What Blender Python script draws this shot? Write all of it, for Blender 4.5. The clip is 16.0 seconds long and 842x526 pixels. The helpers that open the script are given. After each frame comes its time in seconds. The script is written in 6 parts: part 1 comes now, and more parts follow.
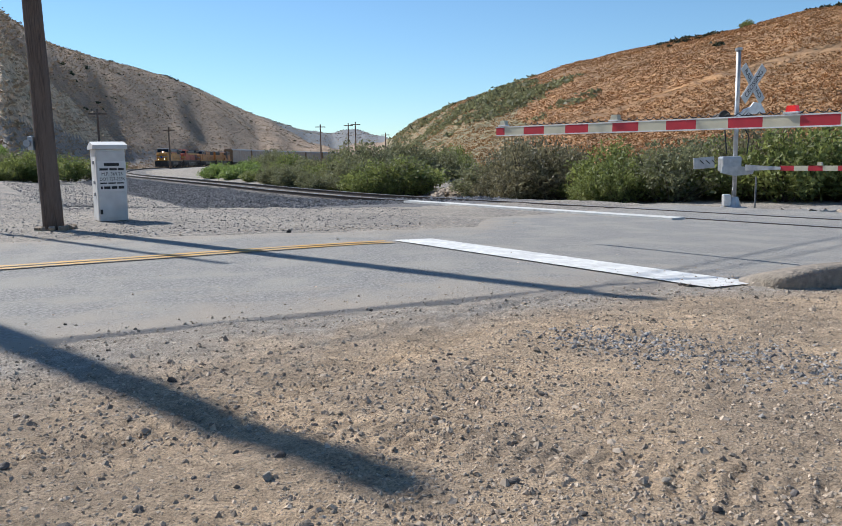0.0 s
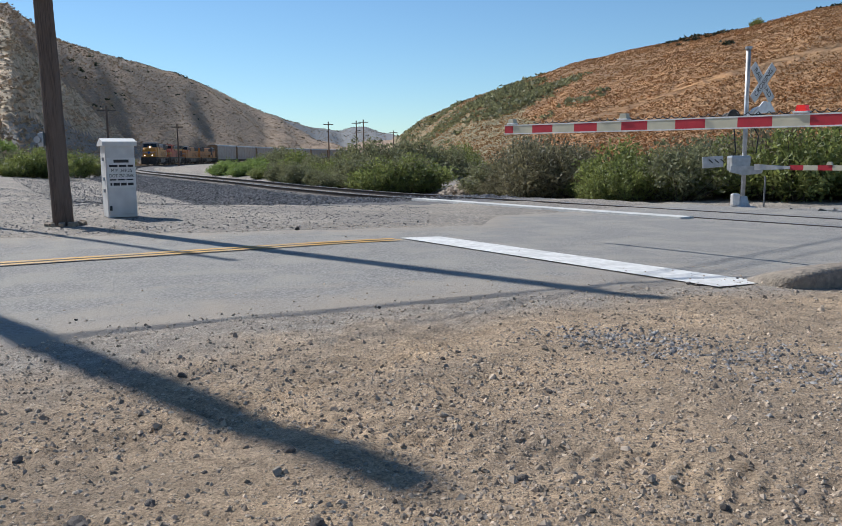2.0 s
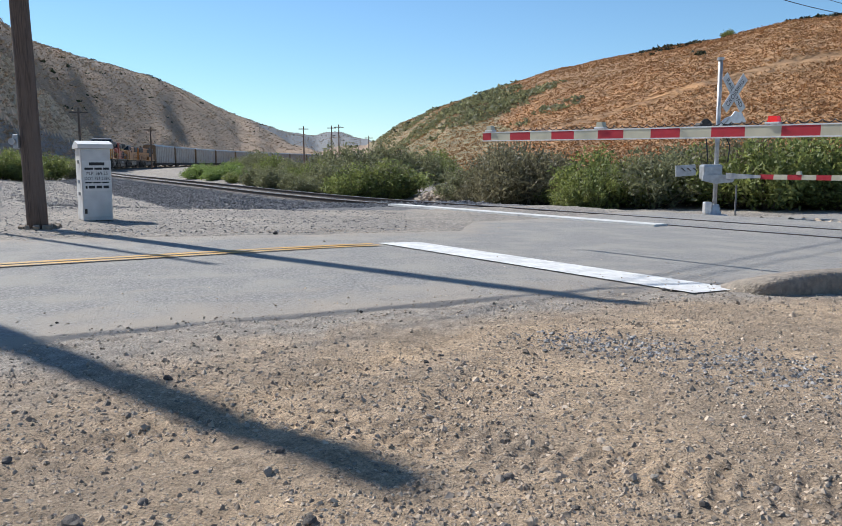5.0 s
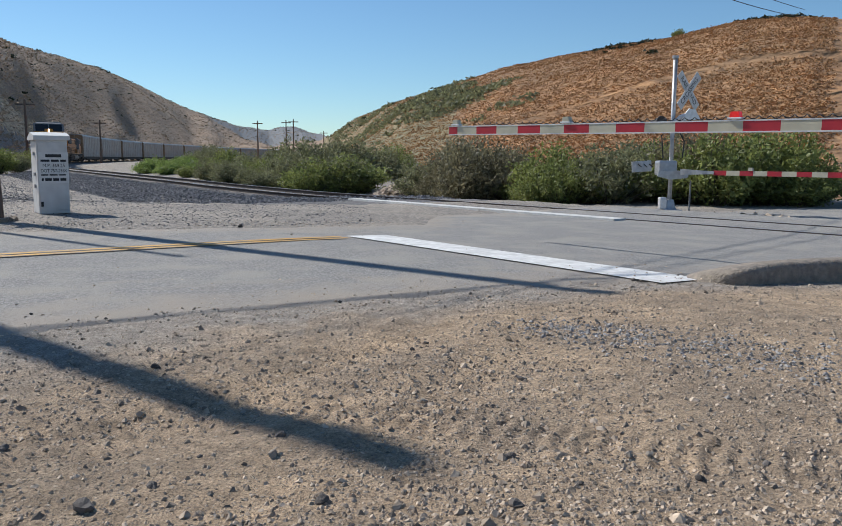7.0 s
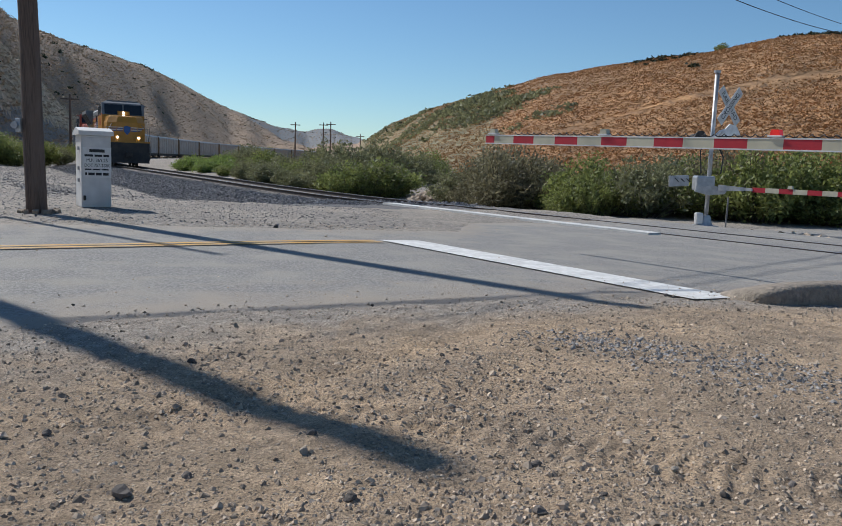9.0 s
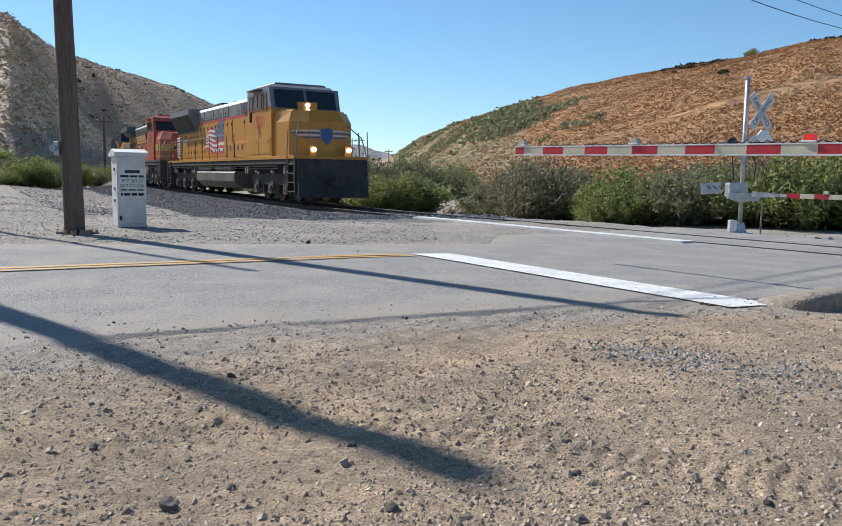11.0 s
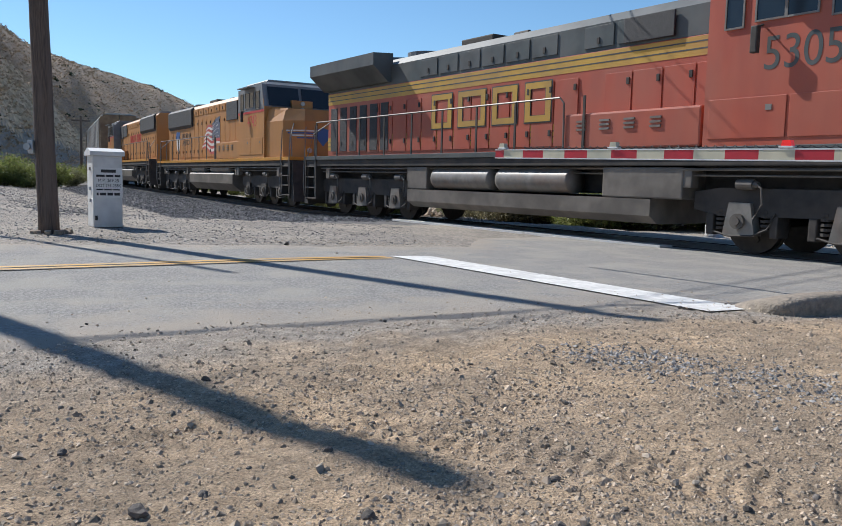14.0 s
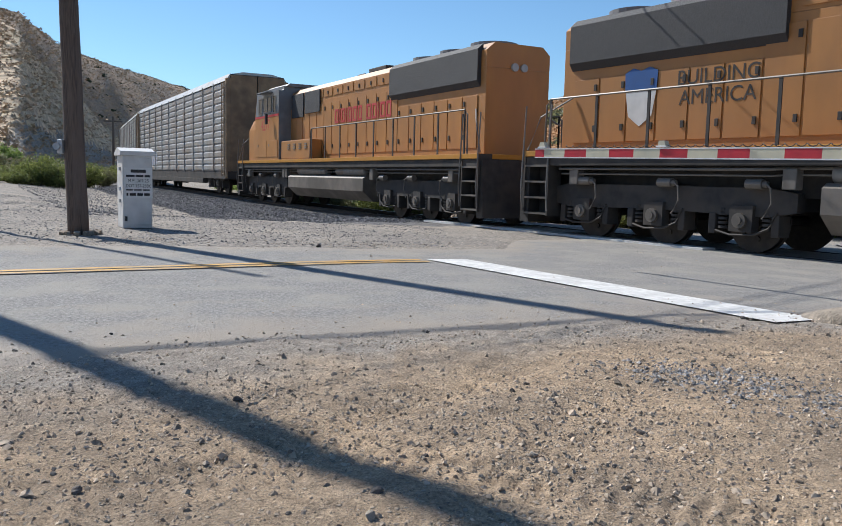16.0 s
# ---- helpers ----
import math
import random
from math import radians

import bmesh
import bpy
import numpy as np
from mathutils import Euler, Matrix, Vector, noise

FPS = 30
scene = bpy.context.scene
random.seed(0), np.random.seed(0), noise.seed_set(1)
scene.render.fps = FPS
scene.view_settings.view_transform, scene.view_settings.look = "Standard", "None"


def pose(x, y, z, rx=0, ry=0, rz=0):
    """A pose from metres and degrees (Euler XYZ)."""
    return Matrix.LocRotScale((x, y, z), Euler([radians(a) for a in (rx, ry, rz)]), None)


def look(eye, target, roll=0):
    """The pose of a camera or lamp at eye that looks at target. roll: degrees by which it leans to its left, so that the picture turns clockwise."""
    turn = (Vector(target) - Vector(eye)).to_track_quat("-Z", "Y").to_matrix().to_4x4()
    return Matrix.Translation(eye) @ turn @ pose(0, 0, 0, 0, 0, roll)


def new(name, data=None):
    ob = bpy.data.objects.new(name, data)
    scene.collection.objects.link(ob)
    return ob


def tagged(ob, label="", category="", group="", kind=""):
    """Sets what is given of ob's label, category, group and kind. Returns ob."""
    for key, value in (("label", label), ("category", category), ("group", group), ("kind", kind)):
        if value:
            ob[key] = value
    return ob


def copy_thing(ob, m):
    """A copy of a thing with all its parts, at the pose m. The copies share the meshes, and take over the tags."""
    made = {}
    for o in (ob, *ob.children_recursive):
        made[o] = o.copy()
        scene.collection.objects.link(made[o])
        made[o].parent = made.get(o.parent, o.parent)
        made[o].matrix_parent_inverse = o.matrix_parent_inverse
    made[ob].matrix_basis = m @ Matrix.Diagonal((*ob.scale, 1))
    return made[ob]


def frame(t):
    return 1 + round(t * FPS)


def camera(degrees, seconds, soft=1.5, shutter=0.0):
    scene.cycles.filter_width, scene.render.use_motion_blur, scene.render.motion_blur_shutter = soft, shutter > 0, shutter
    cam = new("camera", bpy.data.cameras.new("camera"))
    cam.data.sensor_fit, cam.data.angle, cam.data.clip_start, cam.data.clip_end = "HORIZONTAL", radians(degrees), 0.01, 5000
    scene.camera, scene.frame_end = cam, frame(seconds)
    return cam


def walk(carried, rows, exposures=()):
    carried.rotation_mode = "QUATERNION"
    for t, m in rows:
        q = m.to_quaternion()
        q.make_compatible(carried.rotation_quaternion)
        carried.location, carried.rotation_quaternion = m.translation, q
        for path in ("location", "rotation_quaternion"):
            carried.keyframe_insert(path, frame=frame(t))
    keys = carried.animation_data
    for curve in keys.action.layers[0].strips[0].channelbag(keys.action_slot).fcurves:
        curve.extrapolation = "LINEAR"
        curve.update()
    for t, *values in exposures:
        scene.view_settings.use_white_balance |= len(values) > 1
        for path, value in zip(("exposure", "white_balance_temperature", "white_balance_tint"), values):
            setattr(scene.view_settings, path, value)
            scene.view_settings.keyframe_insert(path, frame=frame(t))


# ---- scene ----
cam = camera(55.4, 16.0, soft=0.5)
METRES, EYE, TILT, LEAN, TURN = 1.007, 0.95, 2.54, 0.65, 0.0
ROWS = [
    (0.0, 0.0, 0.0, 0.0, -0.04, -9.88, 0.22),
    (0.5, -0.0032, -0.0263, 0.0084, 0.5, -9.78, 0.25),
    (1.0, -0.0001, -0.0344, 0.0066, 0.7, -9.71, 0.18),
    (1.5, -0.0011, -0.0193, 0.0022, 0.71, -9.88, 0.05),
    (2.0, -0.0079, -0.0156, 0.0022, 0.52, -10.03, 0.01),
    (2.5, -0.0255, -0.0092, -0.0007, 0.37, -10.29, 0.1),
    (3.0, -0.0376, 0.0057, -0.0065, -0.06, -10.38, -0.04),
    (3.5, -0.0498, 0.0026, -0.0068, -0.54, -10.41, -0.36),
    (4.0, -0.0562, -0.0175, -0.003, -0.86, -10.36, -0.55),
    (4.5, -0.0527, -0.0401, 0.0034, -0.97, -10.08, -0.59),
    (5.0, -0.0544, -0.0746, 0.0076, -1.22, -9.62, -0.64),
    (7.5, -0.2222, -0.1284, -0.0283, -4.69, -10.06, -1.15),
    (8.0, -0.2178, -0.1452, -0.0294, -3.67, -10.28, -1.71),
    (8.5, -0.223, -0.1502, -0.0226, -2.07, -10.37, -2.97),
    (9.0, -0.2196, -0.1679, -0.0094, -1.82, -9.55, -2.91),
    (9.5, -0.2315, -0.2014, -0.0067, -1.04, -8.61, -2.24),
    (10.0, -0.2443, -0.1997, -0.0134, -0.24, -8.66, -2.0),
    (12.5, -0.2224, -0.1763, -0.0074, 0.25, -8.6, -1.38),
    (13.0, -0.2212, -0.1534, -0.0114, -0.2, -8.55, -1.63),
    (13.5, -0.2237, -0.1566, -0.0117, -0.68, -8.47, -1.76),
    (14.0, -0.235, -0.1556, -0.0177, -1.25, -8.43, -2.1),
    (14.5, -0.243, -0.1399, -0.0253, -1.35, -8.81, -2.23),
    (15.0, -0.2557, -0.1583, -0.0225, -0.08, -8.97, -1.98),
    (15.5, -0.2918, -0.0354, -0.0511, 0.81, -9.12, -1.84),
    (16.0, -0.3361, 0.2053, -0.0355, 0.73, -8.49, -2.03),
]
SHUTTER = [(0.0, 0.15), (1.5, 0.02), (3.5, -0.12), (5.0, 0.2), (7.5, -0.2), (8.0, -0.24), (8.5, -0.22), (9.0, -0.24), (9.5, 0.2), (10.0, 0.2), (12.5, 0.12), (14.5, 0.15), (16.0, 0.15)]
walk(cam, [(t, pose(0, 0, EYE, TILT, LEAN, TURN) @ pose(METRES * x, METRES * y, METRES * z, 90 + pitch, roll, yaw)) for t, x, y, z, yaw, pitch, roll in ROWS],
     [(t, stops + 0.1, 6000, 10) for t, stops in SHUTTER])

# ---------------------------------------------------------------- light
SUN_TO = Vector((-0.73, 0.68, 0.90)).normalized()
world = bpy.data.worlds.new("sky")
scene.world = world
world.use_nodes = True
wn = world.node_tree.nodes
sky = wn.new("ShaderNodeTexSky")
sky.sky_type, sky.sun_disc = "NISHITA", False
sky.sun_elevation = math.asin(SUN_TO.z)
sky.sun_rotation = math.atan2(SUN_TO.x, SUN_TO.y)
sky.altitude, sky.air_density, sky.dust_density, sky.ozone_density = 1200, 1.1, 0.15, 2.2
wn["Background"].inputs["Strength"].default_value = 0.094
clear = wn.new("ShaderNodeMix")
clear.data_type, clear.blend_type = "RGBA", "MULTIPLY"
clear.inputs[0].default_value, clear.inputs[7].default_value = 1.0, (0.82, 0.98, 1.04, 1)
world.node_tree.links.new(sky.outputs[0], clear.inputs[6])
world.node_tree.links.new(clear.outputs[2], wn["Background"].inputs[0])
sun = new("sun", bpy.data.lights.new("sun", "SUN"))
sun.data.energy, sun.data.angle, sun.data.color = 5.0, radians(0.53), (1.0, 0.93, 0.82)
sun.matrix_world = look(SUN_TO * 60, (0, 0, 0))


# ---------------------------------------------------------------- materials
def mat(name, c1, c2=None, scale=8.0, rough=0.8, bump=0.0, bscale=None, metal=0.0, c3=None, s3=0.6, w3=0.5, glow=0.0,
        per_object=0.0, island=0.0, stretch=None):
    """Two scales of colour (c1 to c2 in fine grain, c3 in broad stains) with relief."""
    m = bpy.data.materials.new(name)
    m.use_nodes = True
    nt = m.node_tree
    N, L = nt.nodes, nt.links
    b = N["Principled BSDF"]
    b.inputs["Roughness"].default_value, b.inputs["Metallic"].default_value = rough, metal
    co = N.new("ShaderNodeTexCoord").outputs["Object"]
    if stretch:
        mp = N.new("ShaderNodeMapping")
        mp.inputs["Scale"].default_value = stretch
        L.new(co, mp.inputs[0])
        co = mp.outputs[0]

    def noisy(s, detail=6.0):
        n = N.new("ShaderNodeTexNoise")
        n.inputs["Scale"].default_value, n.inputs["Detail"].default_value = s, detail
        L.new(co, n.inputs["Vector"])
        return n.outputs[0]

    def ramp(src, lo, hi):
        r = N.new("ShaderNodeMapRange")
        r.inputs[1].default_value, r.inputs[2].default_value = lo, hi
        L.new(src, r.inputs[0])
        return r.outputs[0]

    def mix(f, a, c):
        x = N.new("ShaderNodeMix")
        x.data_type = "RGBA"
        for sock, v in ((x.inputs[0], f), (x.inputs[6], a), (x.inputs[7], c)):
            if isinstance(v, (int, float)):
                sock.default_value = v
            elif isinstance(v, tuple):
                sock.default_value = (*v, 1)
            else:
                L.new(v, sock)
        return x.outputs[2]

    c2 = c2 or tuple(v * 0.8 for v in c1)
    col = mix(ramp(noisy(scale), 0.35, 0.65), c1, c2)
    if c3:
        st = N.new("ShaderNodeMath")
        st.operation = "MULTIPLY"
        L.new(ramp(noisy(s3, 4.0), 0.45, 0.62), st.inputs[0])
        st.inputs[1].default_value = w3
        col = mix(st.outputs[0], col, c3)
    rnd = None
    if per_object:
        rnd, amount = N.new("ShaderNodeObjectInfo").outputs["Random"], per_object
    if island:
        rnd, amount = N.new("ShaderNodeNewGeometry").outputs["Random Per Island"], island
    if rnd:
        hs = N.new("ShaderNodeHueSaturation")
        mr = N.new("ShaderNodeMapRange")
        mr.inputs[3].default_value, mr.inputs[4].default_value = 1 - amount, 1 + amount
        L.new(rnd, mr.inputs[0])
        L.new(mr.outputs[0], hs.inputs["Value"])
        L.new(col, hs.inputs["Color"])
        col = hs.outputs[0]
    L.new(col, b.inputs["Base Color"])
    if bump:
        bp = N.new("ShaderNodeBump")
        bp.inputs["Strength"].default_value, bp.inputs["Distance"].default_value = bump, 0.02
        L.new(noisy(bscale or scale * 2, 8.0), bp.inputs["Height"])
        L.new(bp.outputs[0], b.inputs["Normal"])
    if glow:
        b.inputs["Emission Color"].default_value = (*c1, 1)
        b.inputs["Emission Strength"].default_value = glow
    return m




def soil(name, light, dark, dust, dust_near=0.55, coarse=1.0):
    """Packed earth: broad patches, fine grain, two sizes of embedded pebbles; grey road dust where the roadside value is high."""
    m = bpy.data.materials.new(name)
    m.use_nodes = True
    N, L = m.node_tree.nodes, m.node_tree.links
    b = N["Principled BSDF"]
    b.inputs["Roughness"].default_value = 0.95
    b.inputs["Specular IOR Level"].default_value = 0.2
    co = N.new("ShaderNodeTexCoord").outputs["Object"]

    def noisy(scale, detail=8.0, rough=0.6):
        n = N.new("ShaderNodeTexNoise")
        n.inputs["Scale"].default_value, n.inputs["Detail"].default_value, n.inputs["Roughness"].default_value = scale, detail, rough
        L.new(co, n.inputs["Vector"])
        return n.outputs[0]

    def span(src, a, c, lo=0.0, hi=1.0):
        r = N.new("ShaderNodeMapRange")
        for i, v in enumerate((a, c, lo, hi)):
            r.inputs[i + 1].default_value = v
        L.new(src, r.inputs[0])
        return r.outputs[0]

    def calc(op, a, c):
        x = N.new("ShaderNodeMath")
        x.operation = op
        for i, v in enumerate((a, c)):
            if isinstance(v, (int, float)):
                x.inputs[i].default_value = v
            else:
                L.new(v, x.inputs[i])
        return x.outputs[0]

    def blend(f, a, c, how="MIX"):
        x = N.new("ShaderNodeMix")
        x.data_type, x.blend_type = "RGBA", how
        for sock, v in ((x.inputs[0], f), (x.inputs[6], a), (x.inputs[7], c)):
            if isinstance(v, (int, float)):
                sock.default_value = v
            elif isinstance(v, tuple):
                sock.default_value = (*v, 1)
            else:
                L.new(v, sock)
        return x.outputs[2]

    col = blend(span(noisy(1.1), 0.40, 0.60), light, dark)
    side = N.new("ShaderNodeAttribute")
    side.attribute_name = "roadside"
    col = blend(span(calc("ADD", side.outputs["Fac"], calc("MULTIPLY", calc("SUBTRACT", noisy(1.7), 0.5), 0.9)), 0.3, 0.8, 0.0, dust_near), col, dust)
    grain = noisy(85.0 * coarse, 6.0, 0.75)
    col = blend(1.0, col, span(grain, 0.33, 0.67, 0.5, 1.5), "MULTIPLY")
    col = blend(1.0, col, span(noisy(9.0, 5.0), 0.35, 0.65, 0.78, 1.2), "MULTIPLY")
    high = calc("MULTIPLY", grain, 0.012)
    for scale, share, tall in ((42.0 * coarse, 0.86, 0.010), (110.0 * coarse, 0.7, 0.006)):
        v = N.new("ShaderNodeTexVoronoi")
        v.inputs["Scale"].default_value = scale
        L.new(co, v.inputs["Vector"])
        sep = N.new("ShaderNodeSeparateColor")
        L.new(v.outputs["Color"], sep.inputs[0])
        body = calc("MULTIPLY", span(v.outputs["Distance"], 0.42, 0.25), calc("GREATER_THAN", sep.outputs[0], share))
        stone = blend(sep.outputs[1], (0.15, 0.13, 0.115), (0.50, 0.43, 0.35))
        col = blend(calc("MULTIPLY", body, 0.8), col, stone)
        high = calc("ADD", high, calc("MULTIPLY", body, tall))
    high = calc("ADD", high, calc("MULTIPLY", noisy(16.0, 10.0, 0.7), 0.02))
    L.new(col, b.inputs["Base Color"])
    bp = N.new("ShaderNodeBump")
    bp.inputs["Strength"].default_value, bp.inputs["Distance"].default_value = 1.0, 1.0
    L.new(high, bp.inputs["Height"])
    L.new(bp.outputs[0], b.inputs["Normal"])
    return m


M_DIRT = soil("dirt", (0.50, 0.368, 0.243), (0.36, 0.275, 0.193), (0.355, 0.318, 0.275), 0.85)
M_GRAVEL = mat("grey_gravel_ground", (0.35, 0.31, 0.265), (0.16, 0.142, 0.122), 14.0, 0.95, 0.9, 26, c3=(0.36, 0.31, 0.25), s3=0.4, w3=0.7)


def pebbled(m, scale, depth):
    """Adds a relief and a scatter of paler and darker grains to a soil."""
    nt = m.node_tree
    N, L = nt.nodes, nt.links
    b = N["Principled BSDF"]
    co = [n for n in N if n.type == "TEX_COORD"][0].outputs["Object"]
    v = N.new("ShaderNodeTexVoronoi")
    v.inputs["Scale"].default_value = scale
    L.new(co, v.inputs["Vector"])
    src = b.inputs["Base Color"].links[0].from_socket
    hs = N.new("ShaderNodeHueSaturation")
    sep = N.new("ShaderNodeSeparateColor")
    mr = N.new("ShaderNodeMapRange")
    mr.inputs[3].default_value, mr.inputs[4].default_value = 0.62, 1.4
    L.new(v.outputs["Color"], sep.inputs[0])
    L.new(sep.outputs[0], mr.inputs[0])
    L.new(mr.outputs[0], hs.inputs["Value"])
    L.new(src, hs.inputs["Color"])
    L.new(hs.outputs[0], b.inputs["Base Color"])
    old = b.inputs["Normal"].links[0].from_socket
    bp = N.new("ShaderNodeBump")
    bp.invert = True
    bp.inputs["Strength"].default_value, bp.inputs["Distance"].default_value = 0.8, depth
    L.new(v.outputs["Distance"], bp.inputs["Height"])
    L.new(old, bp.inputs["Normal"])
    L.new(bp.outputs[0], b.inputs["Normal"])


pebbled(M_GRAVEL, 40, 0.02)
M_ASPHALT = mat("asphalt", (0.36, 0.345, 0.32), (0.19, 0.18, 0.168), 48.0, 0.9, 0.8, 110, c3=(0.35, 0.325, 0.285), s3=1.3, w3=0.75)
M_BED = mat("ballast_bed", (0.19, 0.18, 0.178), (0.10, 0.096, 0.095), 9.0, 0.95, 1.0, 20, c3=(0.24, 0.215, 0.19), s3=0.5, w3=0.5)
pebbled(M_BED, 22, 0.04)
M_PANEL = mat("pale_concrete", (0.66, 0.65, 0.62), (0.55, 0.54, 0.51), 9.0, 0.8, 0.2, c3=(0.45, 0.43, 0.4), s3=1.5, w3=0.4)
M_GREYSTONE = mat("grey_gravel_stone", (0.36, 0.335, 0.31), (0.22, 0.205, 0.19), 30.0, 0.9, 0.3, island=0.6)


def dusty(m, colour):
    """Tan dust drifted over the asphalt towards its broken edge."""
    N, L = m.node_tree.nodes, m.node_tree.links
    b = N["Principled BSDF"]
    co = [n for n in N if n.type == "TEX_COORD"][0].outputs["Object"]
    side, n, ad, mr, mx = N.new("ShaderNodeAttribute"), N.new("ShaderNodeTexNoise"), N.new("ShaderNodeMath"), N.new("ShaderNodeMapRange"), N.new("ShaderNodeMix")
    side.attribute_name = "roadside"
    n.inputs["Scale"].default_value, n.inputs["Detail"].default_value = 2.6, 9.0
    L.new(co, n.inputs["Vector"])
    L.new(side.outputs["Fac"], ad.inputs[0])
    L.new(n.outputs[0], ad.inputs[1])
    mr.inputs[1].default_value, mr.inputs[2].default_value, mr.inputs[4].default_value = 0.62, 1.15, 0.9
    L.new(ad.outputs[0], mr.inputs[0])
    mx.data_type = "RGBA"
    L.new(mr.outputs[0], mx.inputs[0])
    L.new(b.inputs["Base Color"].links[0].from_socket, mx.inputs[6])
    mx.inputs[7].default_value = (*colour, 1)
    L.new(mx.outputs[2], b.inputs["Base Color"])


dusty(M_ASPHALT, (0.37, 0.315, 0.255))
M_WHITE_LINE = mat("white_paint", (0.78, 0.77, 0.74), (0.6, 0.59, 0.56), 14.0, 0.7, 0.15, c3=(0.4, 0.39, 0.37), s3=2.5, w3=0.35)
M_YELLOW_LINE = mat("yellow_paint", (0.62, 0.33, 0.05), (0.52, 0.29, 0.06), 14.0, 0.7, 0.15, c3=(0.3, 0.24, 0.15), s3=2.2, w3=0.45)
M_BERM = mat("asphalt_berm", (0.34, 0.285, 0.225), (0.2, 0.17, 0.14), 18.0, 0.9, 1.0, 40, c3=(0.25, 0.21, 0.16), s3=3, w3=0.5)
M_STONE = mat("stone", (0.50, 0.395, 0.29), (0.30, 0.24, 0.18), 30.0, 0.9, 0.3, island=0.5)
M_BALLAST = mat("ballast_stone", (0.225, 0.215, 0.215), (0.13, 0.125, 0.125), 12.0, 0.9, 0.3, island=0.6)
M_RAIL = mat("rail_steel", (0.06, 0.045, 0.038), (0.04, 0.03, 0.026), 6.0, 0.75, 0.1)
M_RAILTOP = mat("rail_head", (0.38, 0.38, 0.37), (0.3, 0.3, 0.29), 3.0, 0.4, metal=1.0)
M_TIE = mat("concrete_tie", (0.25, 0.225, 0.2), (0.16, 0.145, 0.13), 6.0, 0.9, 0.3)
M_POLE = mat("weathered_wood", (0.175, 0.125, 0.095), (0.085, 0.062, 0.05), 14.0, 0.9, 0.8, 30, c3=(0.2, 0.15, 0.12), s3=1.2, w3=0.6, stretch=(6, 6, 0.35))
M_CABINET = mat("cabinet_paint", (0.70, 0.69, 0.66), (0.6, 0.59, 0.57), 5.0, 0.55, 0.06, c3=(0.5, 0.46, 0.4), s3=2.0, w3=0.35)
M_LABEL = mat("label_white", (0.74, 0.73, 0.7), (0.66, 0.65, 0.62), 6.0, 0.6)
M_INK = mat("black_ink", (0.02, 0.02, 0.022), (0.03, 0.03, 0.03), 9.0, 0.6)
M_GALV = mat("galvanized_steel", (0.50, 0.51, 0.52), (0.36, 0.37, 0.38), 7.0, 0.45, 0.05, metal=0.6)
M_RED = mat("reflective_red", (0.46, 0.02, 0.035), (0.36, 0.018, 0.03), 5.0, 0.4)
M_CREAM = mat("reflective_white", (0.55, 0.51, 0.38), (0.46, 0.43, 0.32), 5.0, 0.4)
M_ALU = mat("aluminium", (0.78, 0.78, 0.77), (0.6, 0.6, 0.6), 9.0, 0.4, metal=0.5)
M_BLACK = mat("black_rubber", (0.025, 0.025, 0.027), (0.04, 0.038, 0.036), 9.0, 0.7)
M_LAMPRED = mat("red_lens", (0.7, 0.02, 0.02), (0.5, 0.02, 0.02), 20.0, 0.2, glow=0.35)
M_CABLE = mat("cable", (0.03, 0.03, 0.032), None, 9, 0.7)
M_WIRE = mat("grey_fitting", (0.2, 0.2, 0.2), None, 9, 0.6)


# ---------------------------------------------------------------- mesh tools
def linked(name, bm, material, smooth=False):
    me = bpy.data.meshes.new(name)
    bmesh.ops.recalc_face_normals(bm, faces=bm.faces)
    if smooth:
        for f in bm.faces:
            f.smooth = True
    bm.to_mesh(me)
    bm.free()
    for m in material if isinstance(material, (list, tuple)) else [material]:
        me.materials.append(m)
    return new(name, me)


def part(name, bm, material, parent, label="", smooth=False):
    ob = linked(name, bm, material, smooth)
    ob.parent = parent
    return tagged(ob, label)


def thing(name, m, label, category, group="", kind=""):
    ob = new(name)
    ob.empty_display_size = 0.2
    ob.matrix_basis = m
    return tagged(ob, label, category, group, kind)


def box(bm, x0, x1, y0, y1, z0, z1, bevel=0.0, m=None, index=0):
    vs = [bm.verts.new((x, y, z)) for z in (z0, z1) for y in (y0, y1) for x in (x0, x1)]
    fs = [bm.faces.new([vs[i] for i in q]) for q in ((0, 2, 3, 1), (4, 5, 7, 6), (0, 1, 5, 4), (2, 6, 7, 3), (0, 4, 6, 2), (1, 3, 7, 5))]
    for f in fs:
        f.material_index = index
    if bevel:
        es = list({e for f in fs for e in f.edges})
        r = bmesh.ops.bevel(bm, geom=es, offset=bevel, segments=2, affect="EDGES", profile=0.6)
        vs = list({v for f in r["faces"] for v in f.verts} | {v for v in vs if v.is_valid})
    if m is not None:
        bmesh.ops.transform(bm, matrix=m, verts=vs)
    return bm


def prism(bm, prof, y0, y1, index=0, m=None):
    """Closed outline in x, z pushed from y0 to y1."""
    a = [bm.verts.new((x, y0, z)) for x, z in prof]
    c = [bm.verts.new((x, y1, z)) for x, z in prof]
    fs = [bm.faces.new(a), bm.faces.new(list(reversed(c)))]
    for i in range(len(prof)):
        j = (i + 1) % len(prof)
        fs.append(bm.faces.new((a[i], c[i], c[j], a[j])))
    for f in fs:
        f.material_index = index
    if m is not None:
        bmesh.ops.transform(bm, matrix=m, verts=a + c)
    return bm


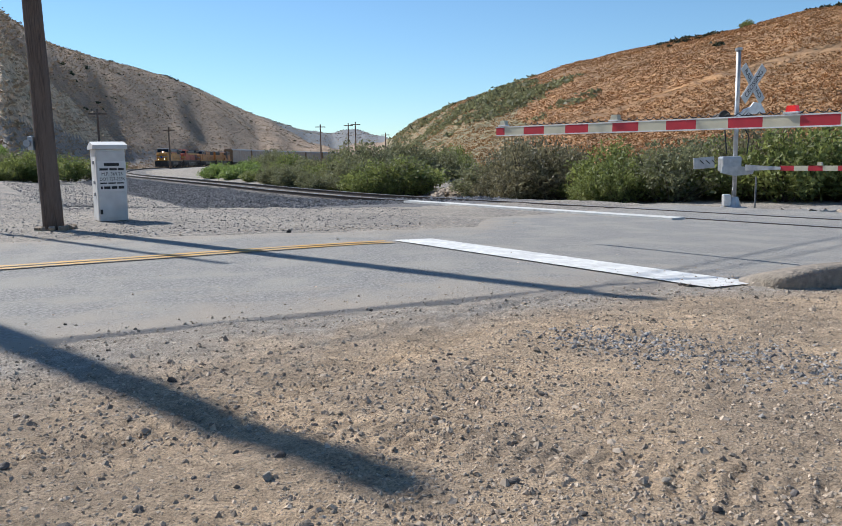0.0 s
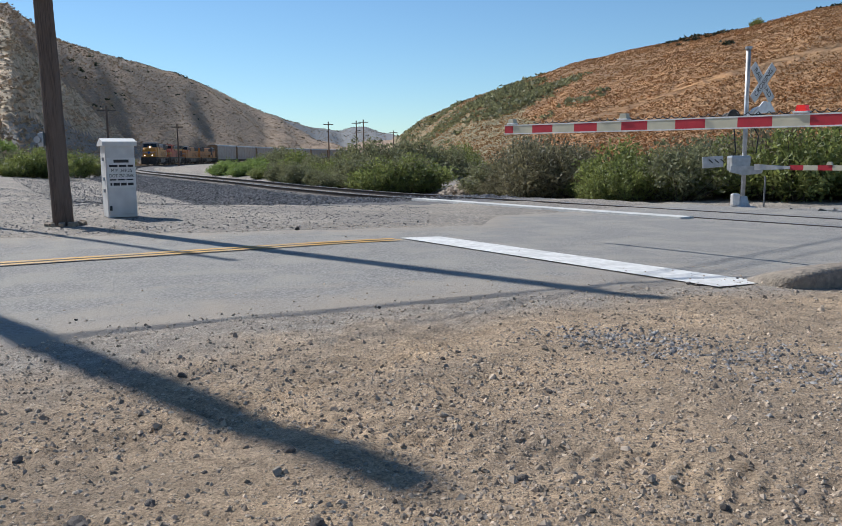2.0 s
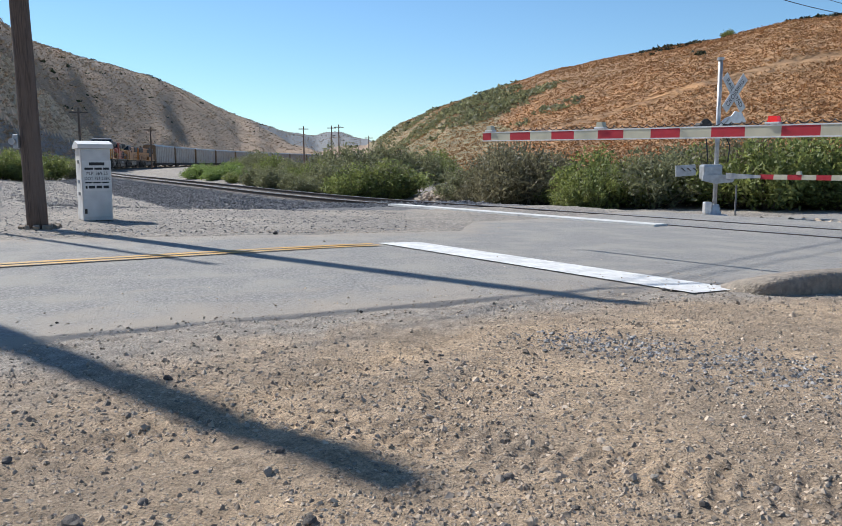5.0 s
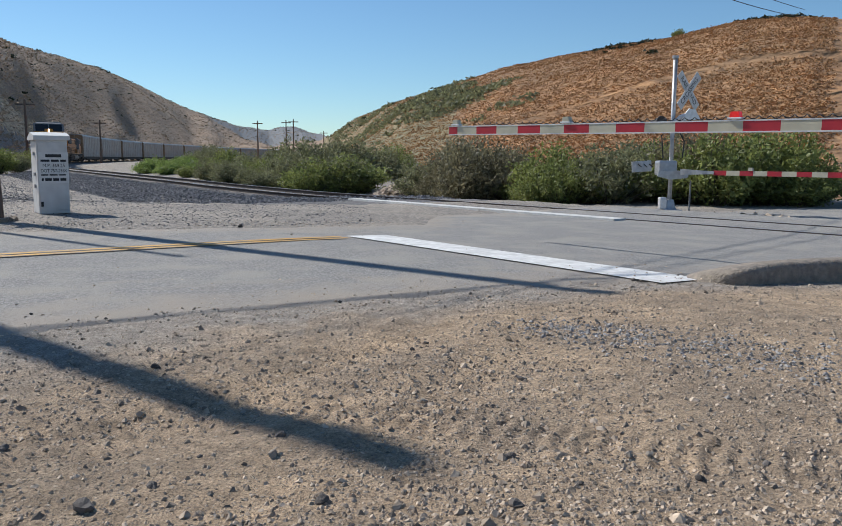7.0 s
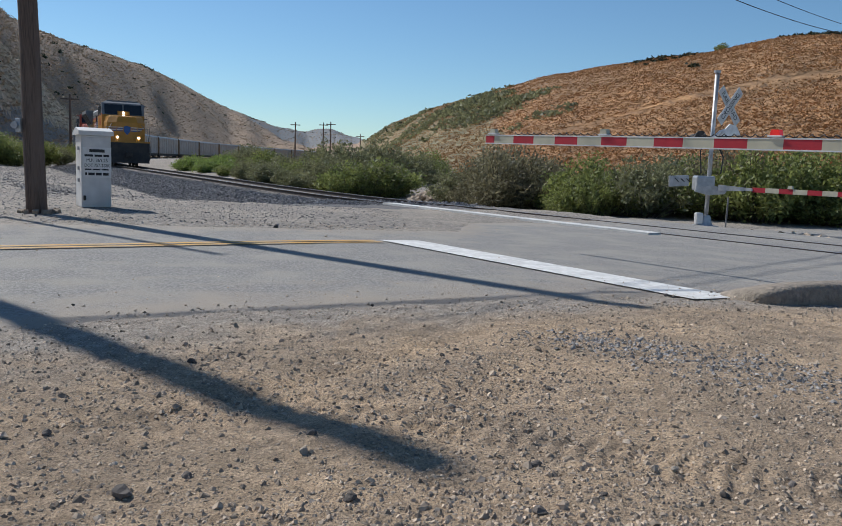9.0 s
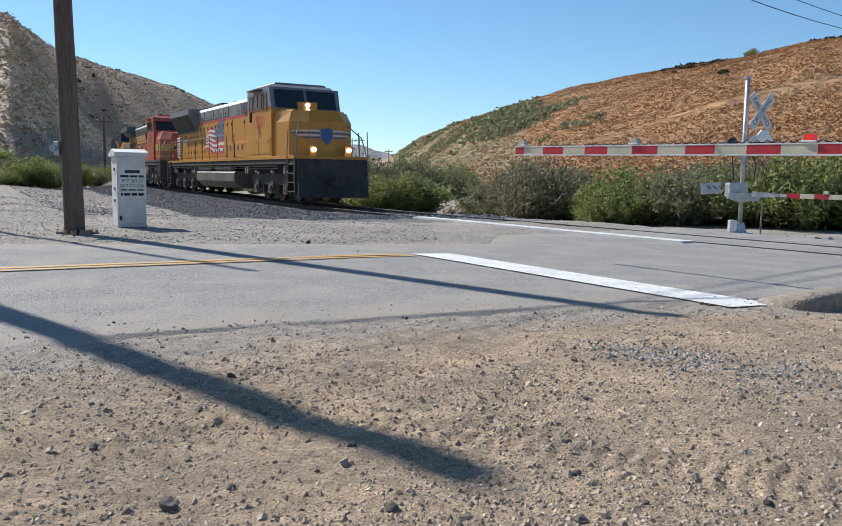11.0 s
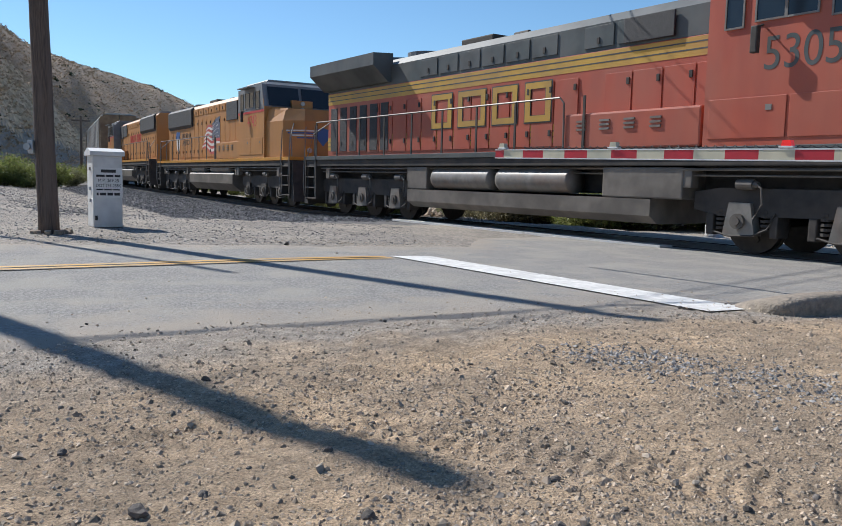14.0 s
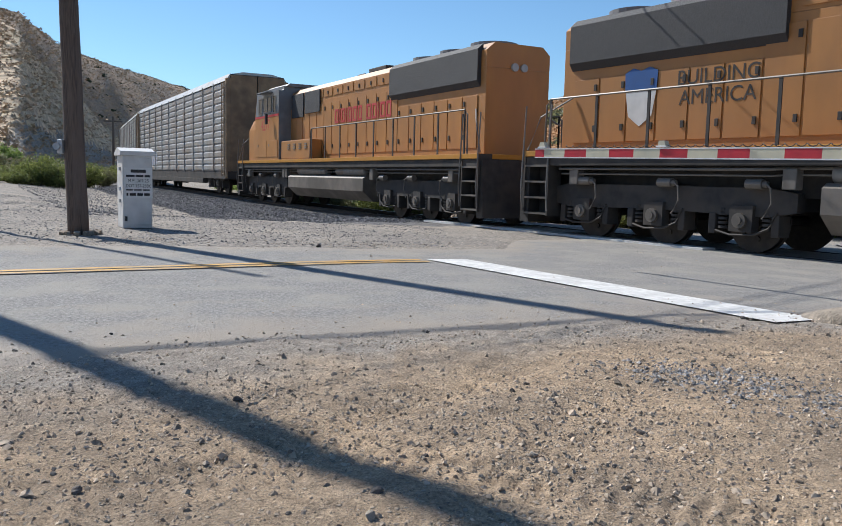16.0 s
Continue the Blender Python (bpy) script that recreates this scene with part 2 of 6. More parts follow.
def along(bm, prof, x0, x1, index=0):
    """Closed outline in y, z pushed from x0 to x1."""
    a = [bm.verts.new((x0, y, z)) for y, z in prof]
    c = [bm.verts.new((x1, y, z)) for y, z in prof]
    fs = [bm.faces.new(a), bm.faces.new(list(reversed(c)))]
    for i in range(len(prof)):
        j = (i + 1) % len(prof)
        fs.append(bm.faces.new((a[i], c[i], c[j], a[j])))
    for f in fs:
        f.material_index = index
    return bm


def tube(bm, pts, r, n=8, r2=None):
    pts = [Vector(p) for p in pts]
    rings = []
    for i, p in enumerate(pts):
        d = (pts[min(i + 1, len(pts) - 1)] - pts[max(i - 1, 0)]).normalized()
        u = d.cross(Vector((0, 0, 1)) if abs(d.z) < 0.9 else Vector((1, 0, 0))).normalized()
        w = d.cross(u)
        k = r if r2 is None else r + (r2 - r) * i / (len(pts) - 1)
        rings.append([bm.verts.new(p + k * (u * math.cos(6.2832 * j / n) + w * math.sin(6.2832 * j / n))) for j in range(n)])
    for a, c in zip(rings, rings[1:]):
        for j in range(n):
            bm.faces.new((a[j], a[(j + 1) % n], c[(j + 1) % n], c[j]))
    bm.faces.new(list(reversed(rings[0])))
    bm.faces.new(rings[-1])
    return bm


def disc(bm, c, axis, r, h, n=20):
    a = Vector(axis).normalized() * h / 2
    return tube(bm, [Vector(c) - a, Vector(c) + a], r, n)


def writing(name, text, size, material, parent, m, depth=0.004, stretch=1.0):
    cu = bpy.data.curves.new(name, "FONT")
    cu.body, cu.size, cu.align_x, cu.align_y, cu.extrude = text, size, "CENTER", "CENTER", depth
    tmp = bpy.data.objects.new(name, cu)
    me = bpy.data.meshes.new_from_object(tmp)
    bpy.data.objects.remove(tmp)
    me.materials.clear()
    me.materials.append(material)
    me.transform(Matrix.Diagonal((stretch, 1, 1, 1)))
    ob = new(name, me)
    ob.parent, ob.matrix_basis = parent, m
    return ob


# ---------------------------------------------------------------- the track's line
TURNS = [(-600, -22.7), (-320, -4.6), (-260, 0.7), (-215, 5.4), (-175, 10.4), (-145, 14.7), (-125, 17.2), (-110, 18.9), (-80, 22.0), (-50, 26.0), (-30, 29.8), (-15, 28.5), (-6, 30), (0, 33), (20, 36), (60, 42), (90, 46)]
TX0, TY0 = 3.3, 18.4


def heading(s):
    return np.radians(np.interp(s, [a for a, _ in TURNS], [b for _, b in TURNS]))


def lay(sign, length):
    x, y, out = TX0, TY0, []
    for i in range(length * 2):
        h = heading(sign * (i + 0.5) / 2)
        x, y = x + sign * 0.5 * math.sin(h), y - sign * 0.5 * math.cos(h)
        out.append((sign * (i + 1) / 2, x, y))
    return out


LINE = np.array(sorted(lay(-1, 600) + [(0, TX0, TY0)] + lay(1, 90)))


def rail_z(s):
    """Height of the rail head, which sinks a little at the crossing."""
    return float(np.interp(s, (-42, -27, -18, -10, -3), (0.0, -0.10, -0.19, -0.21, -0.176)))


def on_track(s, side=0.0):
    """Place s metres along the track; side: metres to the right of the train's way."""
    h = heading(s)
    return (float(np.interp(s, LINE[:, 0], LINE[:, 1])) - side * math.cos(h), float(np.interp(s, LINE[:, 0], LINE[:, 2])) - side * math.sin(h))


def from_track(x, y):
    """Signed distance off the track (positive on the camera's side) and the place along it."""
    d = np.hypot(LINE[::4, 1] - x, LINE[::4, 2] - y)
    i = int(d.argmin())
    s, px, py = LINE[::4][i]
    h = heading(s)
    return -((x - px) * math.cos(h) + (y - py) * math.sin(h)), s


# ---------------------------------------------------------------- ground, one sheet to the horizon
RIDGES = [(-180, 3), (-60, 9), (-40, 11.5), (-27, 9.6), (-24.7, 7.9), (-16.1, 5.5), (-11.3, 3.2), (-8, 2.15), (-6.1, 1.95), (-5.4, 2.2), (-4.4, 2.2), (-3.4, 1.85), (-2.0, 1.6), (-0.1, 3.0), (3, 4.3),
          (6.2, 5.3), (11, 6.7), (16, 7.6), (21.2, 8.3), (25.5, 9.2), (29, 9.2), (40, 8), (70, 4), (180, 3)]
FOOT = [(-180, 60), (-60, 60), (-27, 75), (-20, 190), (-12, 300), (-6, 420), (-2.5, 420), (-1.5, 110), (3, 60), (10, 44), (20, 36), (30, 33), (60, 40), (180, 60)]
TOP = [(-180, 300), (-60, 200), (-27, 230), (-20, 380), (-12, 600), (-6, 900), (-2.5, 700), (-1.5, 300), (3, 180), (10, 150), (20, 120), (30, 110), (60, 150), (180, 300)]


def table(t, v):
    return float(np.interp(v, [a for a, _ in t], [b for _, b in t]))


RD = Vector((0.872, 0.49, 0)).normalized()   # the road's way towards the tracks
RN = Vector((RD.y, -RD.x, 0))                # to its right
MID = Vector((-0.40, 9.40, 0))               # end of the centre line
NEAR_EDGE = ((-34, 4.3), (-7, 4.35), (-5, 4.1), (-3, 3.9), (0, 4.3), (3.4, 5.6), (5, 6.2), (6.5, 7.5), (60, 9))
FAR_EDGE = ((-34, -3.6), (-12, -3.6), (-4, -3.2), (0, -1.9), (2.5, -2.2), (4.2, -4.4), (6.5, -5.2), (9.5, -6), (60, -4))
TYRES = ((-0.35, 3.5, 0.95), (0.05, 4.2, 0.95), (-1.35, 2.6, 0.6), (-0.75, 2.75, 0.55), (0.3, 3.3, 1.15), (-1.9, 3.4, 0.5), (0.45, 2.45, 2.7))


def in_road(x, y):
    """Metres inside the asphalt's edge, negative outside."""
    u, v = (x - MID.x) * RD.x + (y - MID.y) * RD.y, (x - MID.x) * RN.x + (y - MID.y) * RN.y
    return min(table(NEAR_EDGE, u) - v, v - table(FAR_EDGE, u))


def dip(x, y, d=None, s=None):
    """How far the ground falls towards the crossing and beyond it."""
    if d is None:
        d, s = from_track(x, y)
    fall = float(np.interp(d, (-4.2, -2.6, 1.5, 8.5), (-0.46, -0.2, -0.2, 0.0)))
    return fall * min(max((s + 11) / 8, 0), 1) if d > -3 else fall * min(max((s + 60) / 40, 0), 1)


def bed(d, s):
    """The ballast's shape across the track: a flat crown, a shoulder and the low ground at its toe."""
    crown = rail_z(s) - 0.2
    low = min(crown, -0.2) - 0.32
    if d < 0:
        return float(np.interp(-d, (1.9, 4.0, 9.0), (crown, crown - 0.15, 0.0)))
    return float(np.interp(d, (1.9, 2.3, 4.4, 6.5, 11.0), (crown, crown - 0.04, low, low * 0.8, 0.0)))


# top of the paler straw on the near flank, bearing and elevation
SPUR = [(-180, 0), (-60, 9), (-34, 12.5), (-28.2, 9.3), (-24.6, 5.6), (-22.0, 2.9), (-19.0, 0.0), (180, 0)]


def height(x, y):
    r, b = math.hypot(x, y), math.degrees(math.atan2(x, y))
    z = 0.0
    if r > 20:
        foot, top = table(FOOT, b), table(TOP, b)
        peak = math.tan(radians(table(RIDGES, b))) * top
        k = min(max((r - foot) / (top - foot), 0), 1)
        z = peak * (0.35 * k + 0.65 * k * k * (3 - 2 * k)) if r <= top else peak + (r - top) * 0.02
        if k > 0 and b < -4 and r <= top:
            z += noise.noise((b * 0.55 + r * 0.004, r * 0.002, 12.0)) * 0.035 * top * k * (1 - k)
        if k > 0:
            z += min(k * 6, 1) * (noise.noise((x * 0.02, y * 0.02, 1.0)) * 0.011 * top * (1 - k * 0.85) + noise.noise((x * 0.15, y * 0.15, 2.0)) * 0.002 * min(top, 150))
    d, s = from_track(x, y) if r < 330 else (99, 0)
    if abs(d) < 14 and s < -3:
        w = min((-3 - s) / 8, 1)
        base = z * min(max((abs(d) - 5) / 9, 0), 1)
        z = base + w * bed(d, s)
    elif abs(d) < 14:
        z *= min(max((abs(d) - 5) / 9, 0), 1)
    if r < 75:
        z += dip(x, y, d, s)
    z += noise.noise((x * 0.5, y * 0.5, 3.0)) * 0.03 * min(r / 6, 1) + noise.noise((x * 2.2, y * 2.2, 5.0)) * 0.014
    if r < 40:
        z -= 0.06 * min(max((in_road(x, y) - 0.12) * 1.3, 0), 1)
    if r < 9:
        for ox, oy, ang in TYRES:
            u, v = (x - ox) * math.cos(ang) + (y - oy) * math.sin(ang), (y - oy) * math.cos(ang) - (x - ox) * math.sin(ang)
            v -= 0.03 * u * u
            if abs(v) < 0.16 and abs(u) < 1.5:
                z += (0.006 * math.sin(u * 80 + abs(v) * 14) - 0.008) * min((0.16 - abs(v)) * 20, 1) * min((1.5 - abs(u)) * 2, 1)
    if r < 14:
        z += noise.noise((x * 7, y * 7, 7.0)) * 0.008 + noise.noise((x * 17, y * 17, 9.0)) * 0.004
    if r < 7:
        z += noise.noise((x * 31, y * 31, 13.0)) * 0.004
    return z


def ground_sheet():
    angles = list(np.arange(-36, 36, 0.2)) + list(np.arange(36, 324, 4.0))
    radii = [0.4]
    while radii[-1] < 3000:
        radii.append(radii[-1] * (1.04 if radii[-1] < 1.5 else 1.0075 if radii[-1] < 6 else 1.011 if radii[-1] < 9 else 1.022))
    me = bpy.data.meshes.new("ground")
    vs, n = [(0, 0, height(0, 0.01))], len(angles)
    for r in radii:
        for a in angles:
            x, y = r * math.sin(radians(a)), r * math.cos(radians(a))
            vs.append((x, y, height(x, y)))
    fs = [(0, 1 + (j + 1) % n, 1 + j) for j in range(n)]
    for i in range(len(radii) - 1):
        o = 1 + i * n
        fs += [(o + j, o + (j + 1) % n, o + n + (j + 1) % n, o + n + j) for j in range(n)]
    me.from_pydata(vs, [], fs)
    for p in me.polygons:
        p.use_smooth = True
    if me.polygons[5000].normal.z < 0:
        me.flip_normals()
    return me

M_PALE = mat("pale_stone", (0.42, 0.36, 0.29), (0.3, 0.26, 0.21), 25.0, 0.9, 0.4)
M_ROCK = mat("dark_stone", (0.17, 0.145, 0.125), (0.10, 0.088, 0.078), 25.0, 0.9, 0.4, per_object=0.5)


def hill_mat(name, straw, dark, green, wg, sg, gully):
    m = mat(name, straw, dark, 0.9, 0.95, 1.0, 0.6, c3=green, s3=sg, w3=wg)
    b = [n for n in m.node_tree.nodes if n.type == "BUMP"][0]
    b.inputs["Distance"].default_value = gully
    return m


M_HILL_L = hill_mat("dry_grass_hill", (0.43, 0.305, 0.20), (0.27, 0.195, 0.135), (0.22, 0.17, 0.125), 0.75, 0.03, 0.5)
M_SPUR = hill_mat("straw_spur", (0.66, 0.50, 0.33), (0.46, 0.35, 0.23), (0.42, 0.34, 0.21), 0.5, 0.08, 0.5)
M_HILL_R = hill_mat("orange_grass_hill", (0.42, 0.23, 0.10), (0.28, 0.155, 0.072), (0.30, 0.18, 0.09), 0.75, 0.07, 0.4)
M_HILL_G = hill_mat("sage_hill", (0.34, 0.25, 0.13), (0.22, 0.18, 0.1), (0.17, 0.17, 0.09), 0.7, 0.08, 0.4)
# distance haze is put into this colour: grey-blue in place of straw
M_HILL_HAZE = hill_mat("hazed_far_hill", (0.20, 0.2, 0.2), (0.16, 0.17, 0.18), (0.17, 0.18, 0.19), 0.5, 0.02, 0.5)



def terraced(m, step, drop, dark):
    """Narrow level paths and downhill streaks across a grass slope."""
    N, L = m.node_tree.nodes, m.node_tree.links
    b = N["Principled BSDF"]
    co = [n for n in N if n.type == "TEX_COORD"][0].outputs["Object"]
    w = N.new("ShaderNodeTexWave")
    w.bands_direction = "Z"
    w.inputs["Scale"].default_value, w.inputs["Distortion"].default_value = step, 14.0
    w.inputs["Detail"].default_value, w.inputs["Detail Scale"].default_value = 6.0, 0.6
    L.new(co, w.inputs["Vector"])
    mp = N.new("ShaderNodeMapping")
    mp.inputs["Scale"].default_value = (0.22, 0.22, 0.03)
    L.new(co, mp.inputs[0])
    n = N.new("ShaderNodeTexNoise")
    n.inputs["Scale"].default_value, n.inputs["Detail"].default_value = 1.0, 8.0
    L.new(mp.outputs[0], n.inputs["Vector"])
    src = b.inputs["Base Color"].links[0].from_socket
    for tex, lo, hi in ((w.outputs[0], 1.0 - dark, 1.08), (n.outputs[0], 1.0 - 1.6 * dark, 1.0 + 1.6 * dark)):
        mr = N.new("ShaderNodeMapRange")
        mr.inputs[1].default_value, mr.inputs[2].default_value, mr.inputs[3].default_value, mr.inputs[4].default_value = 0.25, 0.75, lo, hi
        L.new(tex, mr.inputs[0])
        hs = N.new("ShaderNodeHueSaturation")
        L.new(mr.outputs[0], hs.inputs["Value"])
        L.new(src, hs.inputs["Color"])
        src = hs.outputs[0]
    L.new(src, b.inputs["Base Color"])
    bp = N.new("ShaderNodeBump")
    bp.inputs["Strength"].default_value, bp.inputs["Distance"].default_value = 1.0, drop
    L.new(w.outputs[0], bp.inputs["Height"])
    L.new(b.inputs["Normal"].links[0].from_socket, bp.inputs["Normal"])
    L.new(bp.outputs[0], b.inputs["Normal"])


terraced(M_HILL_L, 0.42, 0.12, 0.13)
terraced(M_SPUR, 0.3, 0.2, 0.12)
terraced(M_HILL_R, 0.4, 0.2, 0.16)
terraced(M_HILL_G, 0.3, 0.2, 0.16)

# ---------------------------------------------------------------- ground, road
gm = ground_sheet()
ground = tagged(new("ground", gm), "dusty tan dirt with fine gravel, rising into dry grass hills", "ground", kind="structure")
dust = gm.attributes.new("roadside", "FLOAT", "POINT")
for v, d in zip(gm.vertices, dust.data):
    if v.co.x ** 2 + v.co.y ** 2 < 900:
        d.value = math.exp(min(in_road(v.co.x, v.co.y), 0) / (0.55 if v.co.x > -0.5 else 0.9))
for m in (M_DIRT, M_HILL_L, M_HILL_R, M_HILL_G, M_HILL_HAZE, M_GRAVEL, M_BED, M_SPUR):
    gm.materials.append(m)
for p in gm.polygons:
    c = p.center
    r = math.hypot(c.x, c.y)
    if r < 70:
        u, v = (c - MID).dot(RD), (c - MID).dot(RN)
        if v < table(FAR_EDGE, u) + 0.5 or u > 5.5:
            p.material_index = 5
    if r > 24:
        b = math.degrees(math.atan2(c.x, c.y))
        j = noise.noise((c.x * 0.05, c.y * 0.05, 4.0)) * 3
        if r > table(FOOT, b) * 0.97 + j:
            # past 600 m the slopes take the colour with haze painted in
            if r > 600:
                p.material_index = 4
            elif b > -2.4:
                p.material_index = 3 if b + j * 1.5 < 7.5 - 0.5 * max(c.z - 9, -4) else 2
            else:
                p.material_index = 1
        if b < -19 and p.material_index == 1 and c.z < 0.95 + r * math.tan(radians(table(SPUR, b) + 0.25 * j)):
            p.material_index = 7
    if 10 < r < 290 and c.y > 5:
        d, at = from_track(c.x, c.y)
        if at < -2 and abs(d) < 13:
            p.material_index = 6 if -3.2 < d < 4.6 and in_road(c.x, c.y) < -0.3 else 5


def road_at(u, v, z=0.0):
    p = MID + RD * u + RN * v
    return Vector((p.x, p.y, z + (dip(p.x, p.y) if z else 0)))


def road_sheet():
    """Asphalt in a fine grid that follows the fall of the ground, with a broken edge."""
    bm = bmesh.new()
    us = list(np.arange(-34, -12, 1.0)) + list(np.arange(-12, 16, 0.25)) + list(np.arange(16, 60, 2.0))
    rows = []
    for u in us:
        a, c = table(NEAR_EDGE, u), table(FAR_EDGE, u)
        a += 0.2 * noise.noise((u * 1.1, 0.0, 8.0)) + 0.08 * noise.noise((u * 5.0, 0.0, 8.0))
        c += 0.2 * noise.noise((u * 1.1, 5.0, 8.0)) + 0.08 * noise.noise((u * 5.0, 5.0, 8.0))
        row = []
        for k in range(25):
            p = road_at(u, a + (c - a) * k / 24)
            row.append(bm.verts.new((p.x, p.y, (0.006 if 0 < k < 24 else -0.04) + dip(p.x, p.y))))
        low = [bm.verts.new(row[k].co + Vector((0, 0, -0.05))) for k in (0, 24)]
        rows.append([low[0]] + row + [low[1]])
    for a, c in zip(rows, rows[1:]):
        for k in range(len(a) - 1):
            bm.faces.new((a[k], a[k + 1], c[k + 1], c[k]))
    road = linked("road", bm, M_ASPHALT)
    dust = road.data.attributes.new("roadside", "FLOAT", "POINT")
    for v, d in zip(road.data.vertices, dust.data):
        d.value = math.exp(-max(in_road(v.co.x, v.co.y), 0) / 0.7)
    return tagged(road, "faded grey asphalt road with dusty broken edges", "road", kind="structure")


road_sheet()


def stripe(name, u0, u1, v0, v1, material, label, slant=0.0):
    bm = bmesh.new()
    n = 24
    for i in range(n):
        a, c = u0 + (u1 - u0) * i / n, u0 + (u1 - u0) * (i + 1) / n
        w0, w1 = (noise.noise((a * 3, v0, k)) * 0.012 for k in (1.0, 2.0))
        q = [road_at(a, v0 + w0, 0.02), road_at(c, v0 + w1, 0.02), road_at(c, v1 + w1, 0.02), road_at(a, v1 + w0, 0.02)]
        bm.faces.new([bm.verts.new(p) for p in q])
    bmesh.ops.remove_doubles(bm, verts=bm.verts, dist=0.004)
    return tagged(linked(name, bm, material), label, "road marking", kind="structure")


stripe("centre_line", -30, 0.0, -0.10, 0.0, M_YELLOW_LINE, "worn yellow painted centre line on asphalt")
stripe("centre_line", -30, 0.0, 0.09, 0.19, M_YELLOW_LINE, "worn yellow painted centre line on asphalt")


def stop_line():
    bm = bmesh.new()
    a, b2 = Vector((-0.36, 9.58, 0.012)), Vector((2.08, 5.72, 0.012))
    w = Vector((0.86, 0.51, 0)).normalized() * 0.56
    n = 30
    up, lo = [], []
    for i in range(n + 1):
        p = a.lerp(b2, i / n)
        k = noise.noise((i * 0.9, 3.0, 1.0)) * 0.012
        for row, q in ((lo, p + w * k), (up, p + w * (1 + k))):
            row.append(bm.verts.new((q.x, q.y, 0.017 + dip(q.x, q.y))))
    for i in range(n):
        bm.faces.new((lo[i], lo[i + 1], up[i + 1], up[i]))
    return tagged(linked("stop_line", bm, M_WHITE_LINE), "broad white painted stop line on asphalt", "road marking", kind="structure")


stop_line()


def berm():
    """Low asphalt kerb that turns away at the road's edge."""
    bm = bmesh.new()
    pts = [Vector(p) for p in ((2.50, 5.72, 0), (2.72, 5.80, 0), (3.1, 5.95, 0), (3.6, 6.1, 0), (4.4, 6.15, 0), (5.6, 6.3, 0), (7.5, 6.9, 0))]
    rows = []
    for i, p in enumerate(pts):
        d = (pts[min(i + 1, len(pts) - 1)] - pts[max(i - 1, 0)]).normalized()
        s = Vector((d.y, -d.x, 0))
        h = 0.15 * min(0.6 + i * 0.3, 1)
        prof = ((0.16, -0.05), (0.155, h * 0.85), (0.10, h), (-0.12, h * 0.97), (-0.45, 0.0))
        rows.append([bm.verts.new(p + s * (o + 0.03 * noise.noise((i * 1.7, k * 2.0, 1.0))) + Vector((0, 0, z))) for k, (o, z) in enumerate(prof)])
    for a, c in zip(rows, rows[1:]):
        for k in range(4):
            bm.faces.new((a[k], a[k + 1], c[k + 1], c[k]))
    bm.faces.new(rows[0])
    bm.faces.new(rows[-1])
    ob = linked("kerb", bm, M_BERM, True)
    sub = ob.modifiers.new("round", "SUBSURF")
    sub.levels = sub.render_levels = 1
    return tagged(ob, "low rounded asphalt kerb crusted with dirt", "kerb", kind="structure")


berm()


# ---------------------------------------------------------------- rails and ties
def rail(name, side, index):
    prof = ((-0.07, -0.17), (0.07, -0.17), (0.07, -0.155), (0.012, -0.13), (0.012, -0.045), (0.036, -0.02), (0.036, -0.004), (0.03, 0.0), (-0.03, 0.0), (-0.036, -0.004), (-0.036, -0.02), (-0.012, -0.045), (-0.012, -0.13), (-0.07, -0.155))
    bm = bmesh.new()
    rows = []
    ss = list(np.arange(-300, -40, 4.0)) + list(np.arange(-40, 60, 0.8))
    for s in ss:
        ring = []
        for o, z in prof:
            x, y = on_track(s, side + o)
            ring.append(bm.verts.new((x, y, rail_z(s) + z)))
        rows.append(ring)
    n = len(prof)
    for a, c in zip(rows, rows[1:]):
        for k in range(n):
            f = bm.faces.new((a[k], a[(k + 1) % n], c[(k + 1) % n], c[k]))
            f.material_index = 1 if k == 7 else 0
    return tagged(linked(name, bm, [M_RAIL, M_RAILTOP]), "steel rail with rusty web and shiny head", "rail", "rails of the track", kind="structure")


rail("rail", 0.75, 0)
rail("rail", -0.75, 1)


def crossing_panels():
    """Pale concrete panels along the road side of the near rail."""
    for i in range(5):
        bm = bmesh.new()
        s0 = -5.2 + i * 1.85
        rows = []
        for k in range(7):
            s = s0 + 1.83 * k / 6
            a, c = on_track(s, 0.86), on_track(s, 1.22)
            rows.append([bm.verts.new((*a, -0.19)), bm.verts.new((*a, rail_z(s) + 0.02)), bm.verts.new((*c, rail_z(s) + 0.02)), bm.verts.new((*c, -0.22))])
        for a, c in zip(rows, rows[1:]):
            for k in range(3):
                bm.faces.new((a[k], a[k + 1], c[k + 1], c[k]))
        bm.faces.new(rows[0])
        bm.faces.new(rows[-1])
        tagged(linked("crossing_panel", bm, M_PANEL), "pale concrete crossing panel beside the rail", "crossing panel", "panels of the crossing", kind="structure")


crossing_panels()
bm = bmesh.new()
box(bm, -1.28, 1.28, -0.13, 0.13, -0.33, -0.13, 0.02)
tie_mesh = linked("railroad_tie", bm, M_TIE)
tagged(tie_mesh, "weathered concrete railroad tie bedded in ballast", "railroad tie", "ties under the rails", kind="structure")
tie_s = [-3.6 - 0.61 * i for i in range(150)]
for i, s in enumerate(tie_s):
    x, y = on_track(s)
    mm = pose(x, y, rail_z(s) - 0.02, 0, 0, math.degrees(heading(s)))
    if i == 0:
        tie_mesh.matrix_basis = mm
    else:
        copy_thing(tie_mesh, mm)


